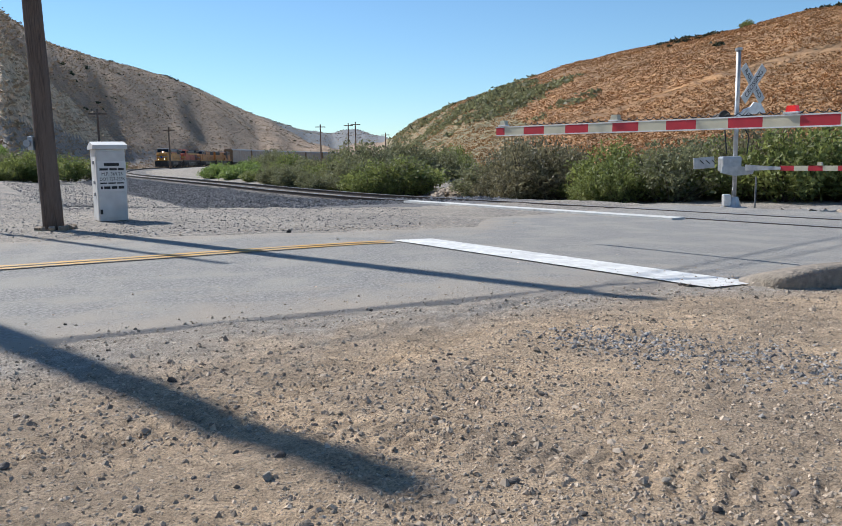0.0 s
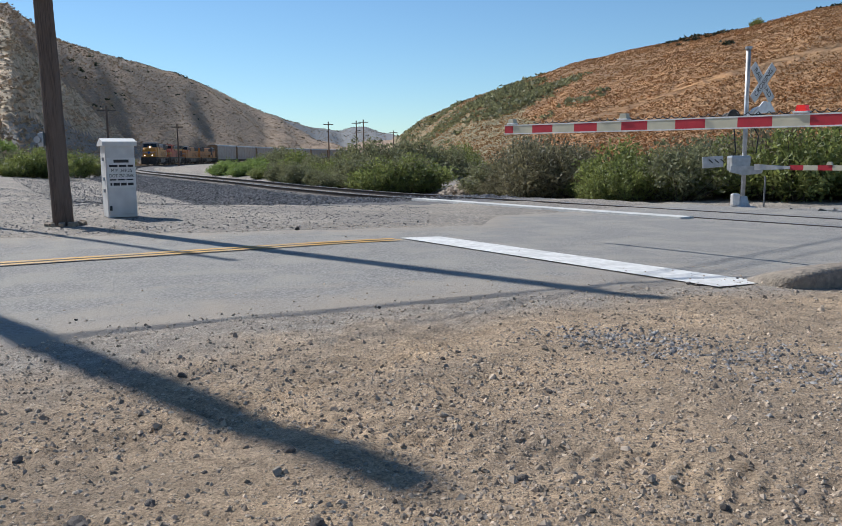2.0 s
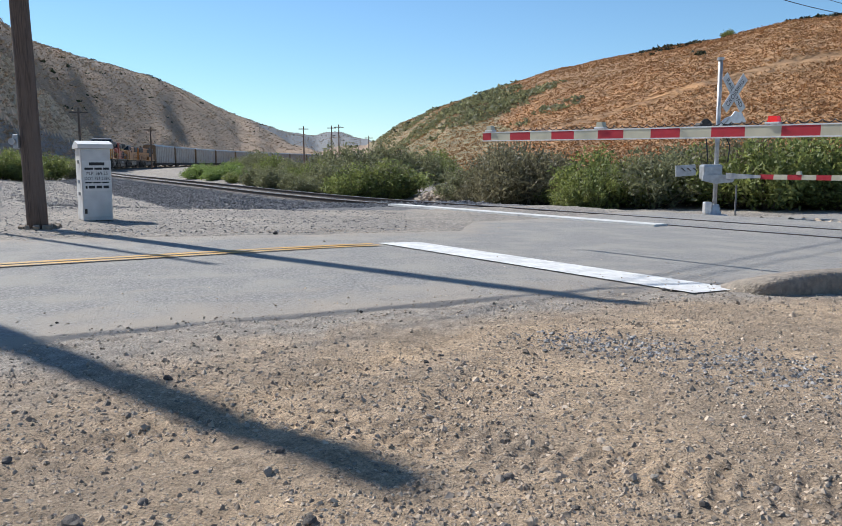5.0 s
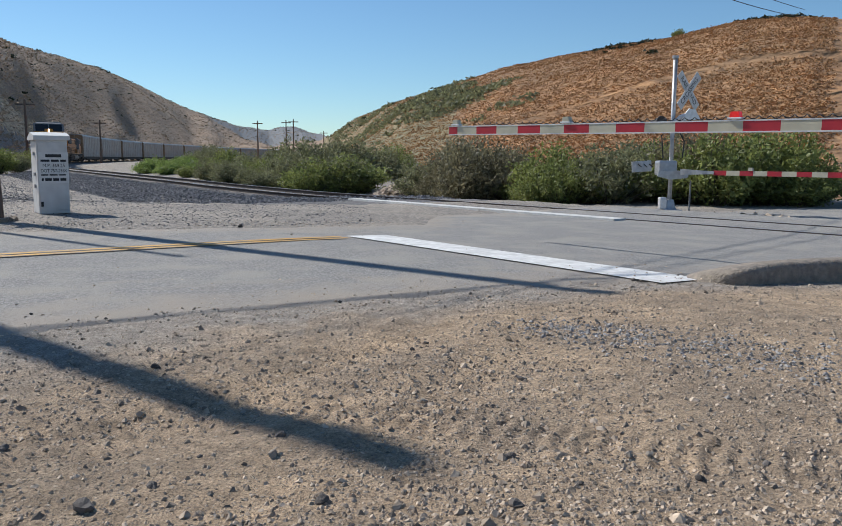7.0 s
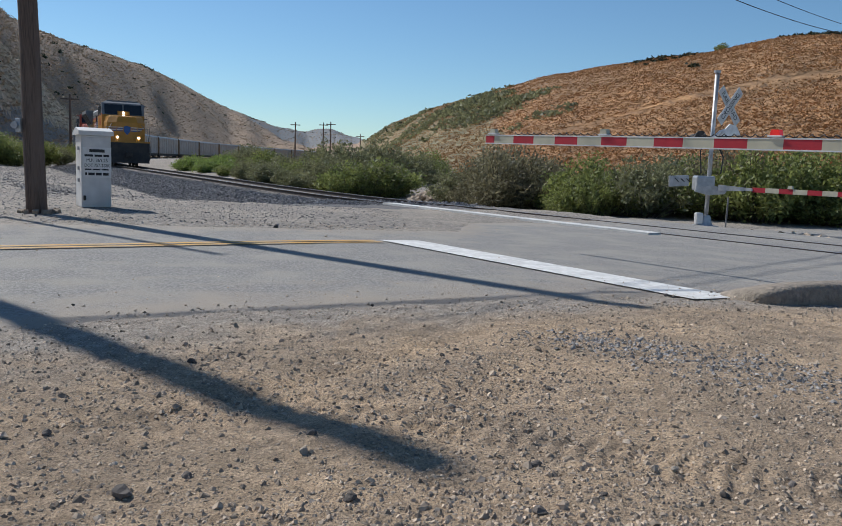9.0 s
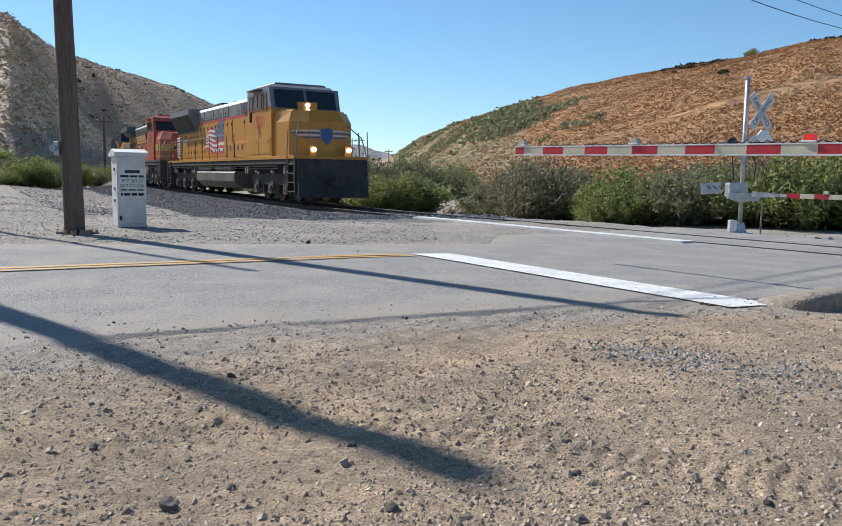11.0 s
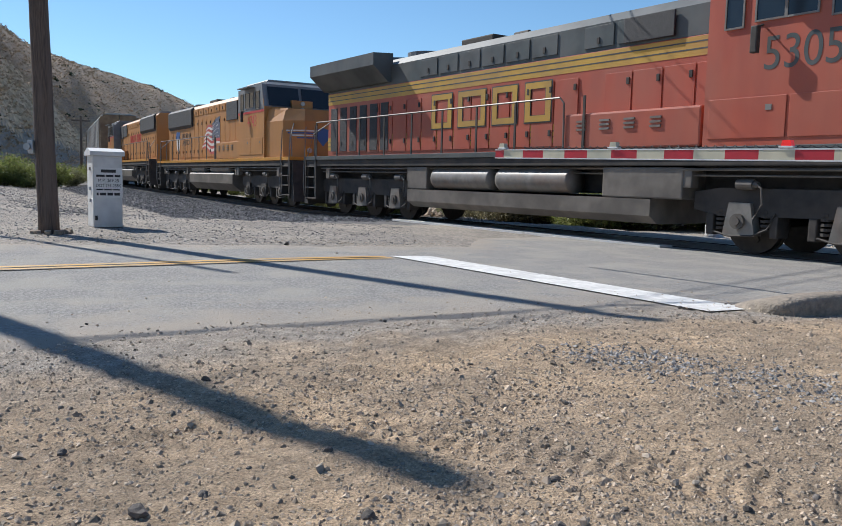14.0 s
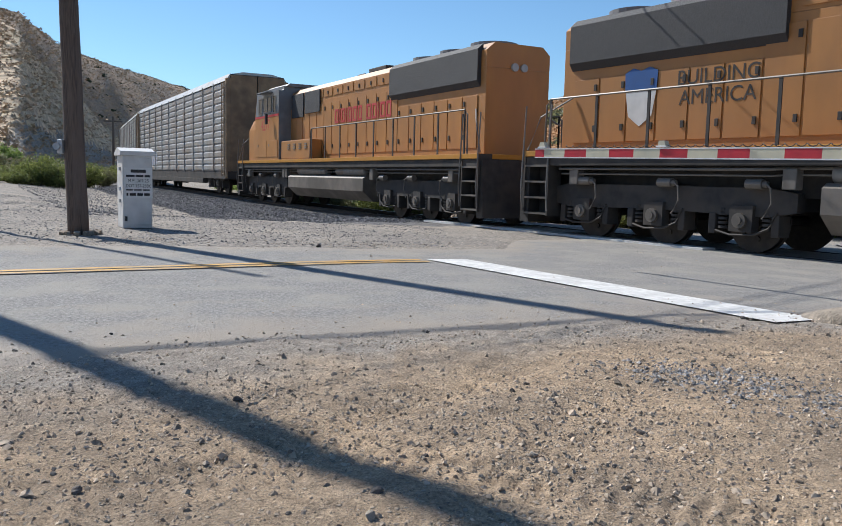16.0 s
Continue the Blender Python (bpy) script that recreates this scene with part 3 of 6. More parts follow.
# ---------------------------------------------------------------- loose stones
def rocks(name, spots, material, label, category):
    """Many small angular stones in one mesh; spots: x, y, z, size."""
    base = [Vector(v) for v in ((1, 0, -0.2), (-0.3, 0.95, -0.3), (-0.85, -0.4, -0.2), (0.25, -0.9, -0.3), (0.15, 0.1, 0.75), (0.6, 0.6, 0.3), (-0.6, 0.25, 0.45))]
    faces = ((0, 5, 4), (5, 1, 6), (5, 6, 4), (6, 1, 2), (6, 2, 4), (2, 3, 4), (3, 0, 4), (0, 1, 5), (0, 3, 2), (0, 2, 1))
    vs, fs = [], []
    rr = random.Random(5)
    for x, y, z, s in spots:
        a, sx, sy, sz = rr.uniform(0, 6.28), rr.uniform(0.6, 1.25), rr.uniform(0.6, 1.25), rr.uniform(0.5, 1.1)
        ca, sa, o = math.cos(a), math.sin(a), len(vs)
        for b in base:
            px, py = b.x * sx * s + rr.uniform(-0.2, 0.2) * s, b.y * sy * s + rr.uniform(-0.2, 0.2) * s
            vs.append((x + px * ca - py * sa, y + px * sa + py * ca, z + b.z * sz * s))
        fs += [tuple(o + k for k in f) for f in faces]
    me = bpy.data.meshes.new(name)
    me.from_pydata(vs, [], fs)
    me.materials.append(material)
    return tagged(new(name, me), label, category, kind="stuff")


rs = random.Random(11)
spots = []
while len(spots) < 36000:
    r, a = 1.6 + 11 * rs.random() ** 1.35, radians(rs.uniform(-38, 38))
    x, y = r * math.sin(a), r * math.cos(a)
    k = in_road(x, y)
    if k > 0 and rs.random() > 0.3 * math.exp(-k * 3.0) + 0.0025:
        continue
    if k < 0 and noise.noise((x * 0.8, y * 0.8, 6.0)) * 0.8 + 0.45 < rs.random() * 0.9:
        continue
    s = 0.0025 + 0.011 * rs.random() ** 3.0 + (0.017 * rs.random() if rs.random() < 0.018 else 0)
    spots.append((x, y, (height(x, y) if k < 0 else max(0.008, height(x, y))) + s * 0.1, s))
drift = []
while len(drift) < 2600:
    k = rs.random()
    wide = 0.12 + 0.3 * k
    x, y = 0.75 + 1.5 * k + rs.gauss(0, wide), 4.25 - 1.15 * k + rs.gauss(0, wide * 0.75)
    if in_road(x, y) < -0.1:
        s = 0.003 + 0.013 * rs.random() ** 2.4
        drift.append((x, y, height(x, y) + s * 0.15, s))
rocks("grey_gravel", drift, M_GREYSTONE, "drift of loose grey gravel on the dirt", "gravel")
rocks("gravel", spots, M_STONE, "loose angular gravel scattered over the dirt", "gravel")
spots = []
while len(spots) < 36000:
    s = -5.0 - 72 * rs.random() ** 1.5
    q = rs.random()
    d = rs.uniform(-2.6, 0.9) if q < 0.2 else rs.uniform(0.8, 4.6) if q < 0.78 else rs.uniform(2.0, 10.0)
    x, y = on_track(s, d)
    if in_road(x, y) > -0.05 or math.hypot(x, y) > 75:
        continue
    spots.append((x, y, rs.uniform(-0.01, 0.05) + height(x, y), rs.uniform(0.028, 0.06) * (1 if d < 4.4 else 0.65)))
while len(spots) < 50000:
    x, y = rs.uniform(-16, 0), rs.uniform(9.5, 30)
    if in_road(x, y) > -0.02 or from_track(x, y)[0] < 3:
        continue
    spots.append((x, y, height(x, y), rs.uniform(0.008, 0.026)))
rocks("ballast", spots, M_BALLAST, "dark grey crushed stone ballast beside the rails", "ballast")


# larger single stones on the dirt
shapes = []
for k in range(4):
    bm = bmesh.new()
    bmesh.ops.create_icosphere(bm, subdivisions=2, radius=1)
    for v in bm.verts:
        v.co *= 1 + 0.55 * noise.noise(v.co * 0.9 + Vector((k * 7, 0, 0))) + 0.2 * noise.noise(v.co * 2.6 + Vector((0, k * 5, 0)))
        for side in range(5):
            n = Vector((math.cos(side * 2.4 + k), math.sin(side * 2.4 + k), 0.5 * math.cos(side * 1.7 + k))).normalized()
            over = v.co.dot(n) - 0.72
            if over > 0:
                v.co -= n * over
        v.co.z *= 0.6
    shapes.append(tagged(linked("stone", bm, M_PALE if k == 2 else M_ROCK), "single pale broken stone lying on the dirt" if k == 2 else "single dark angular stone lying on the dirt", "stone", "loose stones"))
LOOSE = ((-1.11, 3.43, 0.025), (-0.15, 2.59, 0.022), (0.04, 2.89, 0.018), (-0.47, 2.51, 0.022), (-0.48, 2.33, 0.026), (0.48, 3.14, 0.023), (0.79, 2.07, 0.019), (-0.31, 1.99, 0.025), (0.26, 2.26, 0.021), (1.05, 2.18, 0.019),
         (-0.17, 3.03, 0.015), (0.13, 3.82, 0.016), (0.84, 3.91, 0.023), (-0.77, 3.95, 0.02), (-0.71, 2.35, 0.010), (-0.80, 2.12, 0.018), (1.90, 5.84, 0.021), (-2.13, 4.69, 0.012), (0.21, 3.52, 0.014))
LOOSE += ((-0.33, 5.01, 0.014), (-1.36, 2.48, 0.022), (0.05, 3.70, 0.016), (0.71, 2.27, 0.016), (0.42, 2.04, 0.015), (-0.33, 2.86, 0.016), (0.29, 2.76, 0.014), (-0.94, 1.98, 0.034), (0.21, 1.91, 0.024), (-1.8, 10.85, 0.05))
used = set()
for i, (x, y, r) in enumerate(LOOSE):
    k = 2 if i in (2, 4, 10, 12, 22) else (0, 1, 3)[i % 3]
    m = pose(x, y, max(height(x, y), 0.008 if in_road(x, y) > 0 else -1) + r * 0.2, 0, 0, i * 67)
    ob = copy_thing(shapes[k], m) if k in used else shapes[k]
    used.add(k)
    ob.matrix_basis = m
    ob.scale = (r, r * (0.65 + 0.1 * (i % 4)), r)


# ---------------------------------------------------------------- utility poles and cables
def utility_pole(x, y, h, r, lean, label):
    z = height(x, y)
    t = thing("utility_pole", pose(x, y, z, 0, lean, 0), label, "utility pole", "utility poles")
    bm = bmesh.new()
    tube(bm, [(0.004 * math.sin(i * 2.1), 0.004 * math.cos(i * 1.3), -0.3 + (h + 0.3) * i / 14) for i in range(15)], r, 20, r * 0.68)
    part("shaft", bm, M_POLE, t, smooth=True)
    for i in range(14):
        a = i * 0.45
        bm = bmesh.new()
        box(bm, -0.04, 0.04, -0.03, 0.03, -0.02, 0.05, 0, pose(0.25 * math.cos(a) * (1 + 0.3 * math.sin(i * 7)), 0.22 * math.sin(a), 0.0, 20 * math.sin(i), 30 * math.cos(i * 3), i * 50))
        part("soil_clod", bm, M_STONE, t)
    return t


pole = utility_pole(-5.52, 12.0, 8.95, 0.15, -1.3, "weathered brown wooden utility pole standing in gravel")
bm = bmesh.new()
box(bm, -0.06, 0.02, -0.14, 0.14, 1.18, 1.38, 0.01)
disc(bm, (-0.05, -0.16, 1.28), (0, 1, 0), 0.05, 0.06, 12)
ob = part("bracket", bm, M_GALV, pole, "galvanized bracket on the wood")
ob.matrix_basis = pose(-0.13, -0.02, 0)
utility_pole(-9.15, 14.3, 9.0, 0.075, 0.0, "slim wooden utility pole beside the road")
pole2 = utility_pole(-7.35, 9.05, 9.0, 0.16, 0.0, "weathered brown wooden utility pole beside the road")


def cable(name, a, b, sag, r, label):
    pts = []
    for i in range(25):
        k = i / 24
        p = Vector(a).lerp(Vector(b), k)
        p.z -= sag * 4 * k * (1 - k)
        pts.append(p)
    return tagged(linked(name, tube(bmesh.new(), pts, r, 6), M_CABLE, True), label, "cable", "overhead cables")


cable("overhead_cable", (-7.35, 9.05, 7.6), (-5.52, 12.0, 8.3), 0.1, 0.012, "black overhead cable between the poles")
cable("overhead_cable", (-7.35, 9.05, 6.4), (26, 22.5, 7.6), 0.9, 0.022, "thick black overhead cable above the road")
cable("overhead_cable", (-5.52, 12.0, 8.5), (22.6, 40.6, 8.6), 0.6, 0.013, "thin black overhead cable above the road")
cable("overhead_cable", (-5.52, 12.0, 8.3), (22.6, 40.6, 8.2), 0.9, 0.015, "thin black overhead cable above the road")


# ---------------------------------------------------------------- equipment cabinet
def cabinet():
    t = thing("signal_cabinet", pose(-5.32, 13.75, height(-5.3, 13.7), 0, 0, 30), "white painted metal signal cabinet with a black lettered sign", "cabinet")
    bm = bmesh.new()
    box(bm, -0.235, 0.235, -0.27, 0.27, 0, 1.20, 0.012)
    part("body", bm, M_CABINET, t)
    bm = bmesh.new()
    along(bm, [(-0.31, 1.20), (0.31, 1.20), (0.31, 1.24), (0.0, 1.33), (-0.31, 1.27)], -0.275, 0.275)
    part("lid", bm, M_CABINET, t)
    bm = bmesh.new()
    box(bm, -0.215, 0.215, -0.285, -0.271, 0.06, 1.16, 0.004)
    door = part("door", bm, M_CABINET, t)
    bm = bmesh.new()
    box(bm, -0.02, 0.02, -0.31, -0.285, 0.12, 0.2, 0.006, pose(-0.19, 0, 0))
    part("latch", bm, M_BLACK, door, "dark latch near the foot")
    bm = bmesh.new()
    box(bm, -0.215, 0.235, -0.293, -0.286, 0.50, 1.0)
    sign = part("sign", bm, M_LABEL, door, "white sign with black lettering")
    rows = ((0.785, "M.P. 369.25", 0.078, 0.92), (0.70, "DOT 757-258K", 0.076, 0.82))
    for z, text, size, st in rows:
        writing("lettering", text, size, M_INK, door, pose(0.01, -0.2945, z, 90, 0, 0), 0.001, st)
    for z, h, words in ((0.945, 0.05, ((-0.11, 0.13),)), (0.865, 0.036, ((-0.185, -0.05), (-0.03, 0.09), (0.11, 0.2))), (0.635, 0.022, ((-0.185, -0.08), (-0.06, 0.06), (0.08, 0.19))), (0.56, 0.045, ((-0.18, -0.15), (-0.13, -0.03), (-0.01, 0.08), (0.1, 0.19)))):
        for x0, x1 in words:
            bm = bmesh.new()
            box(bm, x0, x1, -0.2965, -0.2935, z - h / 2, z + h / 2)
            part("printed_bar", bm, M_INK, door)
    for z in (0.42, 0.62, 0.95):
        bm = bmesh.new()
        box(bm, -0.262, -0.235, -0.1, -0.04, z, z + 0.06, 0.004)
        part("hinge", bm, M_GALV, t)


cabinet()


# ---------------------------------------------------------------- crossing gate arm
def striped_arm(t, length, h, stripe_w, first, lamps):
    """Arm along +x from its tip at 0."""
    x, i = 0.0, 0
    w = first
    while x < length:
        bm = bmesh.new()
        box(bm, x, min(x + w, length), -0.014, 0.014, -h / 2 + 0.012, h / 2 - 0.012)
        part("stripe", bm, M_RED if i % 2 == 0 else M_CREAM, t, "red reflective stripe" if i % 2 == 0 else "cream reflective stripe")
        x, w, i = x + w, stripe_w, i + 1
    for z in (h / 2 - 0.012, -h / 2):
        bm = bmesh.new()
        box(bm, -0.004, length, -0.018, 0.018, z, z + 0.012)
        part("edge_rail", bm, M_ALU, t, "pale aluminium edge")
    bm = bmesh.new()
    pts = []
    for k in range(int(length * 60)):
        a = k * 0.9
        pts.append((0.5 + (length - 0.6) * k / (length * 60), 0.02 * math.cos(a), h / 2 + 0.02 + 0.014 * math.sin(a)))
    tube(bm, pts, 0.005, 4)
    part("coiled_wire", bm, M_CABLE, t)
    for x in lamps:
        bm = bmesh.new()
        box(bm, x - 0.07, x + 0.07, -0.035, 0.035, h / 2 + 0.004, h / 2 + 0.022, 0.004)
        lamp = part("arm_lamp", bm, M_ALU, t)
        bm = bmesh.new()
        prism(bm, [(x - 0.05, h / 2 + 0.022), (x + 0.05, h / 2 + 0.022), (x + 0.038, h / 2 + 0.075), (x - 0.038, h / 2 + 0.075)], -0.03, 0.03)
        part("lens", bm, M_LAMPRED if 3 < x < 5 else M_CREAM, lamp)


ARM_TIP, ARM_AIM = Vector((0.98, 10.34, 1.29)), Vector((0.575, -0.818, -0.0135))
gate = thing("gate_arm", Matrix.Translation(ARM_TIP) @ ARM_AIM.to_track_quat("X", "Z").to_matrix().to_4x4(), "red and cream striped lowered crossing gate arm", "gate arm")
striped_arm(gate, 7.6, 0.115, 0.352, 0.16, (0.13, 1.95, 3.95, 6.2))


# ---------------------------------------------------------------- far crossing signal
def crossing_signal():
    x, y = 8.25, 21.2
    z = height(x, y)
    t = thing("crossing_signal", pose(x, y, z) @ Matrix.Scale(1.10, 4), "galvanized crossing signal mast with crossbuck and lowered gate", "crossing signal")
    bm = bmesh.new()
    tube(bm, [(0, 0, 0.0), (0, 0, 3.72)], 0.052, 18)
    part("mast", bm, M_GALV, t, smooth=True)
    bm = bmesh.new()
    disc(bm, (0, 0, 3.73), (0, 0, 1), 0.08, 0.06, 18)
    part("cap", bm, M_GALV, t)
    bm = bmesh.new()
    tube(bm, [(0, 0, 0), (0, 0, 0.1), (0, 0, 0.28)], 0.2, 12, 0.1)
    box(bm, -0.24, 0.24, -0.24, 0.24, -0.08, 0.04, 0.02)
    base = part("base", bm, M_GALV, t)
    bm = bmesh.new()
    box(bm, -0.27, -0.1, -0.1, 0.08, 0.05, 0.34, 0.03)
    part("junction_box", bm, M_ALU, base)
    bm = bmesh.new()
    box(bm, -0.36, 0.10, -0.17, 0.17, 0.88, 1.24, 0.05)
    mech = part("gate_mechanism", bm, M_GALV, t, "pale metal gate mechanism housing")
    bm = bmesh.new()
    prism(bm, [(-0.42, 0.86), (-0.1, 0.78), (0.32, 0.82), (0.36, 0.92), (0.1, 1.0), (-0.4, 1.0)], -0.26, -0.2)
    part("crank_arm", bm, M_GALV, mech)
    bm = bmesh.new()
    box(bm, -0.98, -0.5, -0.24, -0.18, 1.02, 1.28, 0.01, pose(0, 0, 0, 0, -4, 0))
    cw = part("counterweight", bm, M_GALV, mech)
    for k in range(3):
        bm = bmesh.new()
        box(bm, -0.06, 0.06, -0.262, -0.242, -0.008, 0.008, 0, pose(-0.88 + k * 0.14, 0, 1.12, 0, 40, 0))
        part("slot", bm, M_BLACK, cw)
    for s in (-0.42, 0.42):
        bm = bmesh.new()
        disc(bm, (s * 0.72, 0.1 + s * 0.3, 2.12), (0.42, -0.9, 0), 0.2, 0.03, 26)
        lamp = part("flasher", bm, M_BLACK, t, "round black flasher with hood")
        bm = bmesh.new()
        disc(bm, (s * 0.72 - 0.06, 0.24 + s * 0.3, 2.12), (0.42, -0.9, 0), 0.12, 0.24, 18)
        part("hood", bm, M_BLACK, lamp)
    bm = bmesh.new()
    tube(bm, [(-0.34, -0.05, 2.12), (0.34, 0.22, 2.12)], 0.03, 8)
    part("crossbar", bm, M_GALV, t)
    bm = bmesh.new()
    tube(bm, [(0.02, -0.05, 2.16), (0.14, -0.1, 2.3), (0.3, -0.12, 2.36)], 0.045, 8)
    prism(bm, [(0.12, 2.2), (0.62, 2.24), (0.5, 2.46), (0.34, 2.5), (0.28, 2.42)], -0.16, -0.1)
    part("bracket_sign", bm, M_ALU, t, "white metal plate on the mast")
    turn = pose(0.3, -0.14, 2.92, 0, 0, 30)
    for a, text in ((48, "CROSSING"), (-48, "RAILROAD")):
        bm = bmesh.new()
        off = -0.02 if a > 0 else 0.004
        box(bm, -0.53, 0.53, off - 0.006, off + 0.006, -0.115, 0.115, 0.003)
        bl = part("crossbuck_blade", bm, M_WHITE_LINE, t, "white crossbuck blade with black letters")
        bl.matrix_basis = turn @ pose(0, 0, 0, 0, -a, 0)
        writing("lettering", text, 0.165, M_INK, bl, pose(0, off - 0.008, -0.002, 90, 0, 0), 0.001, 1.05)
    d = Vector((0.55, -0.83, 0)).normalized()
    arm = new("arm")
    arm.parent = t
    arm.matrix_basis = Matrix.Translation((0.05, -0.3, 0.96)) @ d.to_track_quat("X", "Z").to_matrix().to_4x4()
    me_arm = part("arm_tube", prism(bmesh.new(), [(0.1, -0.06), (1.0, -0.03), (1.0, 0.03), (0.1, 0.08)], -0.03, 0.03), M_GALV, arm)
    for i in range(22):
        bm = bmesh.new()
        box(bm, 0.98 + i * 0.33, 1.31 + i * 0.33, -0.014, 0.014, -0.055, 0.055)
        part("stripe", bm, M_RED if i % 2 == 0 else M_CREAM, arm)
    for x in (1.9, 4.6):
        bm = bmesh.new()
        prism(bm, [(x - 0.06, 0.06), (x + 0.06, 0.06), (x + 0.04, 0.13), (x - 0.04, 0.13)], -0.03, 0.03)
        part("arm_lamp", bm, M_CREAM, arm)
    bm = bmesh.new()
    tube(bm, [(0.55, 0.1, -0.05), (0.56, 0.1, 0.75)], 0.02, 6)
    part("conduit", bm, M_WIRE, t)
    for dx, dz in ((-0.12, 0.25), (0.1, 0.1)):
        bm = bmesh.new()
        tube(bm, [(dx, -0.1, 2.0), (dx * 2.6, -0.12, 1.6 + dz), (dx * 2.2, -0.14, 1.3)], 0.016, 6)
        part("hose", bm, M_CABLE, t)


crossing_signal()


# ---------------------------------------------------------------- bushes


def leaf_mat(name, c1, c2):
    """Leaves that let part of the light through."""
    m = mat(name, c1, c2, 3.0, 0.6, island=0.35)
    N, L = m.node_tree.nodes, m.node_tree.links
    b, out = N["Principled BSDF"], N["Material Output"]
    tr, mx = N.new("ShaderNodeBsdfTranslucent"), N.new("ShaderNodeMixShader")
    L.new(b.inputs["Base Color"].links[0].from_socket, tr.inputs[0])
    mx.inputs[0].default_value = 0.42
    L.new(b.outputs[0], mx.inputs[1])
    L.new(tr.outputs[0], mx.inputs[2])
    L.new(mx.outputs[0], out.inputs[0])
    return m


M_LEAF = leaf_mat("green_leaf", (0.27, 0.295, 0.085), (0.16, 0.19, 0.058))
M_SAGE = leaf_mat("sage_leaf", (0.255, 0.255, 0.13), (0.165, 0.17, 0.088))
M_BRIGHT = leaf_mat("bright_leaf", (0.25, 0.33, 0.085), (0.19, 0.25, 0.07))
M_DRY = leaf_mat("dry_brush_leaf", (0.245, 0.22, 0.125), (0.17, 0.155, 0.09))
M_TWIG = mat("twig_bark", (0.11, 0.085, 0.065), (0.07, 0.055, 0.045), 20.0, 0.9)


def bush(seed, w, h, stems, leaves, size, material, label, upright=0.5):
    rr = random.Random(seed)
    t = thing("bush", pose(0, 0, 0), label, "bush", "bushes beyond the track")
    bm = bmesh.new()
    vs, fs = [], []
    for k in range(stems):
        a, q = rr.uniform(0, 6.283), math.sqrt(rr.random())
        lift = math.sqrt(max(1 - (q * 0.92) ** 2, 0.03)) * rr.uniform(0.62, 1.12)
        tip = Vector((math.cos(a) * q * w, math.sin(a) * q * w, h * lift))
        root = Vector((tip.x * 0.25, tip.y * 0.25, 0))
        mid = root.lerp(tip, 0.5) + Vector((tip.x * 0.1, tip.y * 0.1, h * 0.06))
        if k % 3 == 0:
            tube(bm, [root, mid, tip], 0.018, 4, 0.005)
        for j in range(leaves):
            f = 1 - 0.85 * rr.random() ** 1.4
            p = root.lerp(mid, f * 2) if f < 0.5 else mid.lerp(tip, f * 2 - 1)
            p = p + Vector((rr.gauss(0, 0.09), rr.gauss(0, 0.09), rr.gauss(0, 0.07))) * w * 0.9
            if p.z < 0.02:
                p.z = rr.uniform(0.02, 0.2)
            d = Vector((rr.gauss(0, 1), rr.gauss(0, 1), rr.gauss(upright, 0.8))).normalized()
            u = d.cross(Vector((rr.gauss(0, 1), rr.gauss(0, 1), rr.gauss(0, 1)))).normalized()
            ln, wd = size * rr.uniform(0.6, 1.5), size * rr.uniform(0.16, 0.34)
            o = len(vs)
            vs += [p, p + d * ln * 0.5 + u * wd, p + d * ln, p + d * ln * 0.5 - u * wd]
            fs.append((o, o + 1, o + 2, o + 3))
    me = bpy.data.meshes.new("foliage")
    me.from_pydata(vs, [], fs)
    me.materials.append(material)
    f = new("foliage", me)
    f.parent = t
    part("branchwork", bm, M_TWIG, t)
    return t


kinds = {"sage": bush(1, 1.25, 1.65, 90, 60, 0.11, M_SAGE, "dense grey-green brush with upright twigs", 0.9),
         "green": bush(2, 1.3, 1.55, 90, 62, 0.12, M_LEAF, "dense green leafy bush on bare ground"),
         "bright": bush(3, 1.2, 0.85, 60, 60, 0.13, M_BRIGHT, "low bright green bush beside the track"),
         "dry": bush(4, 1.25, 1.75, 80, 46, 0.11, M_DRY, "brownish half-dry brush with thin upright twigs", 1.1)}
first = set()


def plant(kind, bearing, dist, scale, turn):
    x, y = dist * math.sin(radians(bearing)), dist * math.cos(radians(bearing))
    m = pose(x, y, height(x, y) - 0.03, 0, 0, turn)
    src = kinds[kind]
    if kind in first:
        ob = copy_thing(src, m)
    else:
        first.add(kind)
        ob, src.matrix_basis = src, m
    ob.scale = (scale, scale, scale * (0.9 + 0.2 * math.sin(turn)))


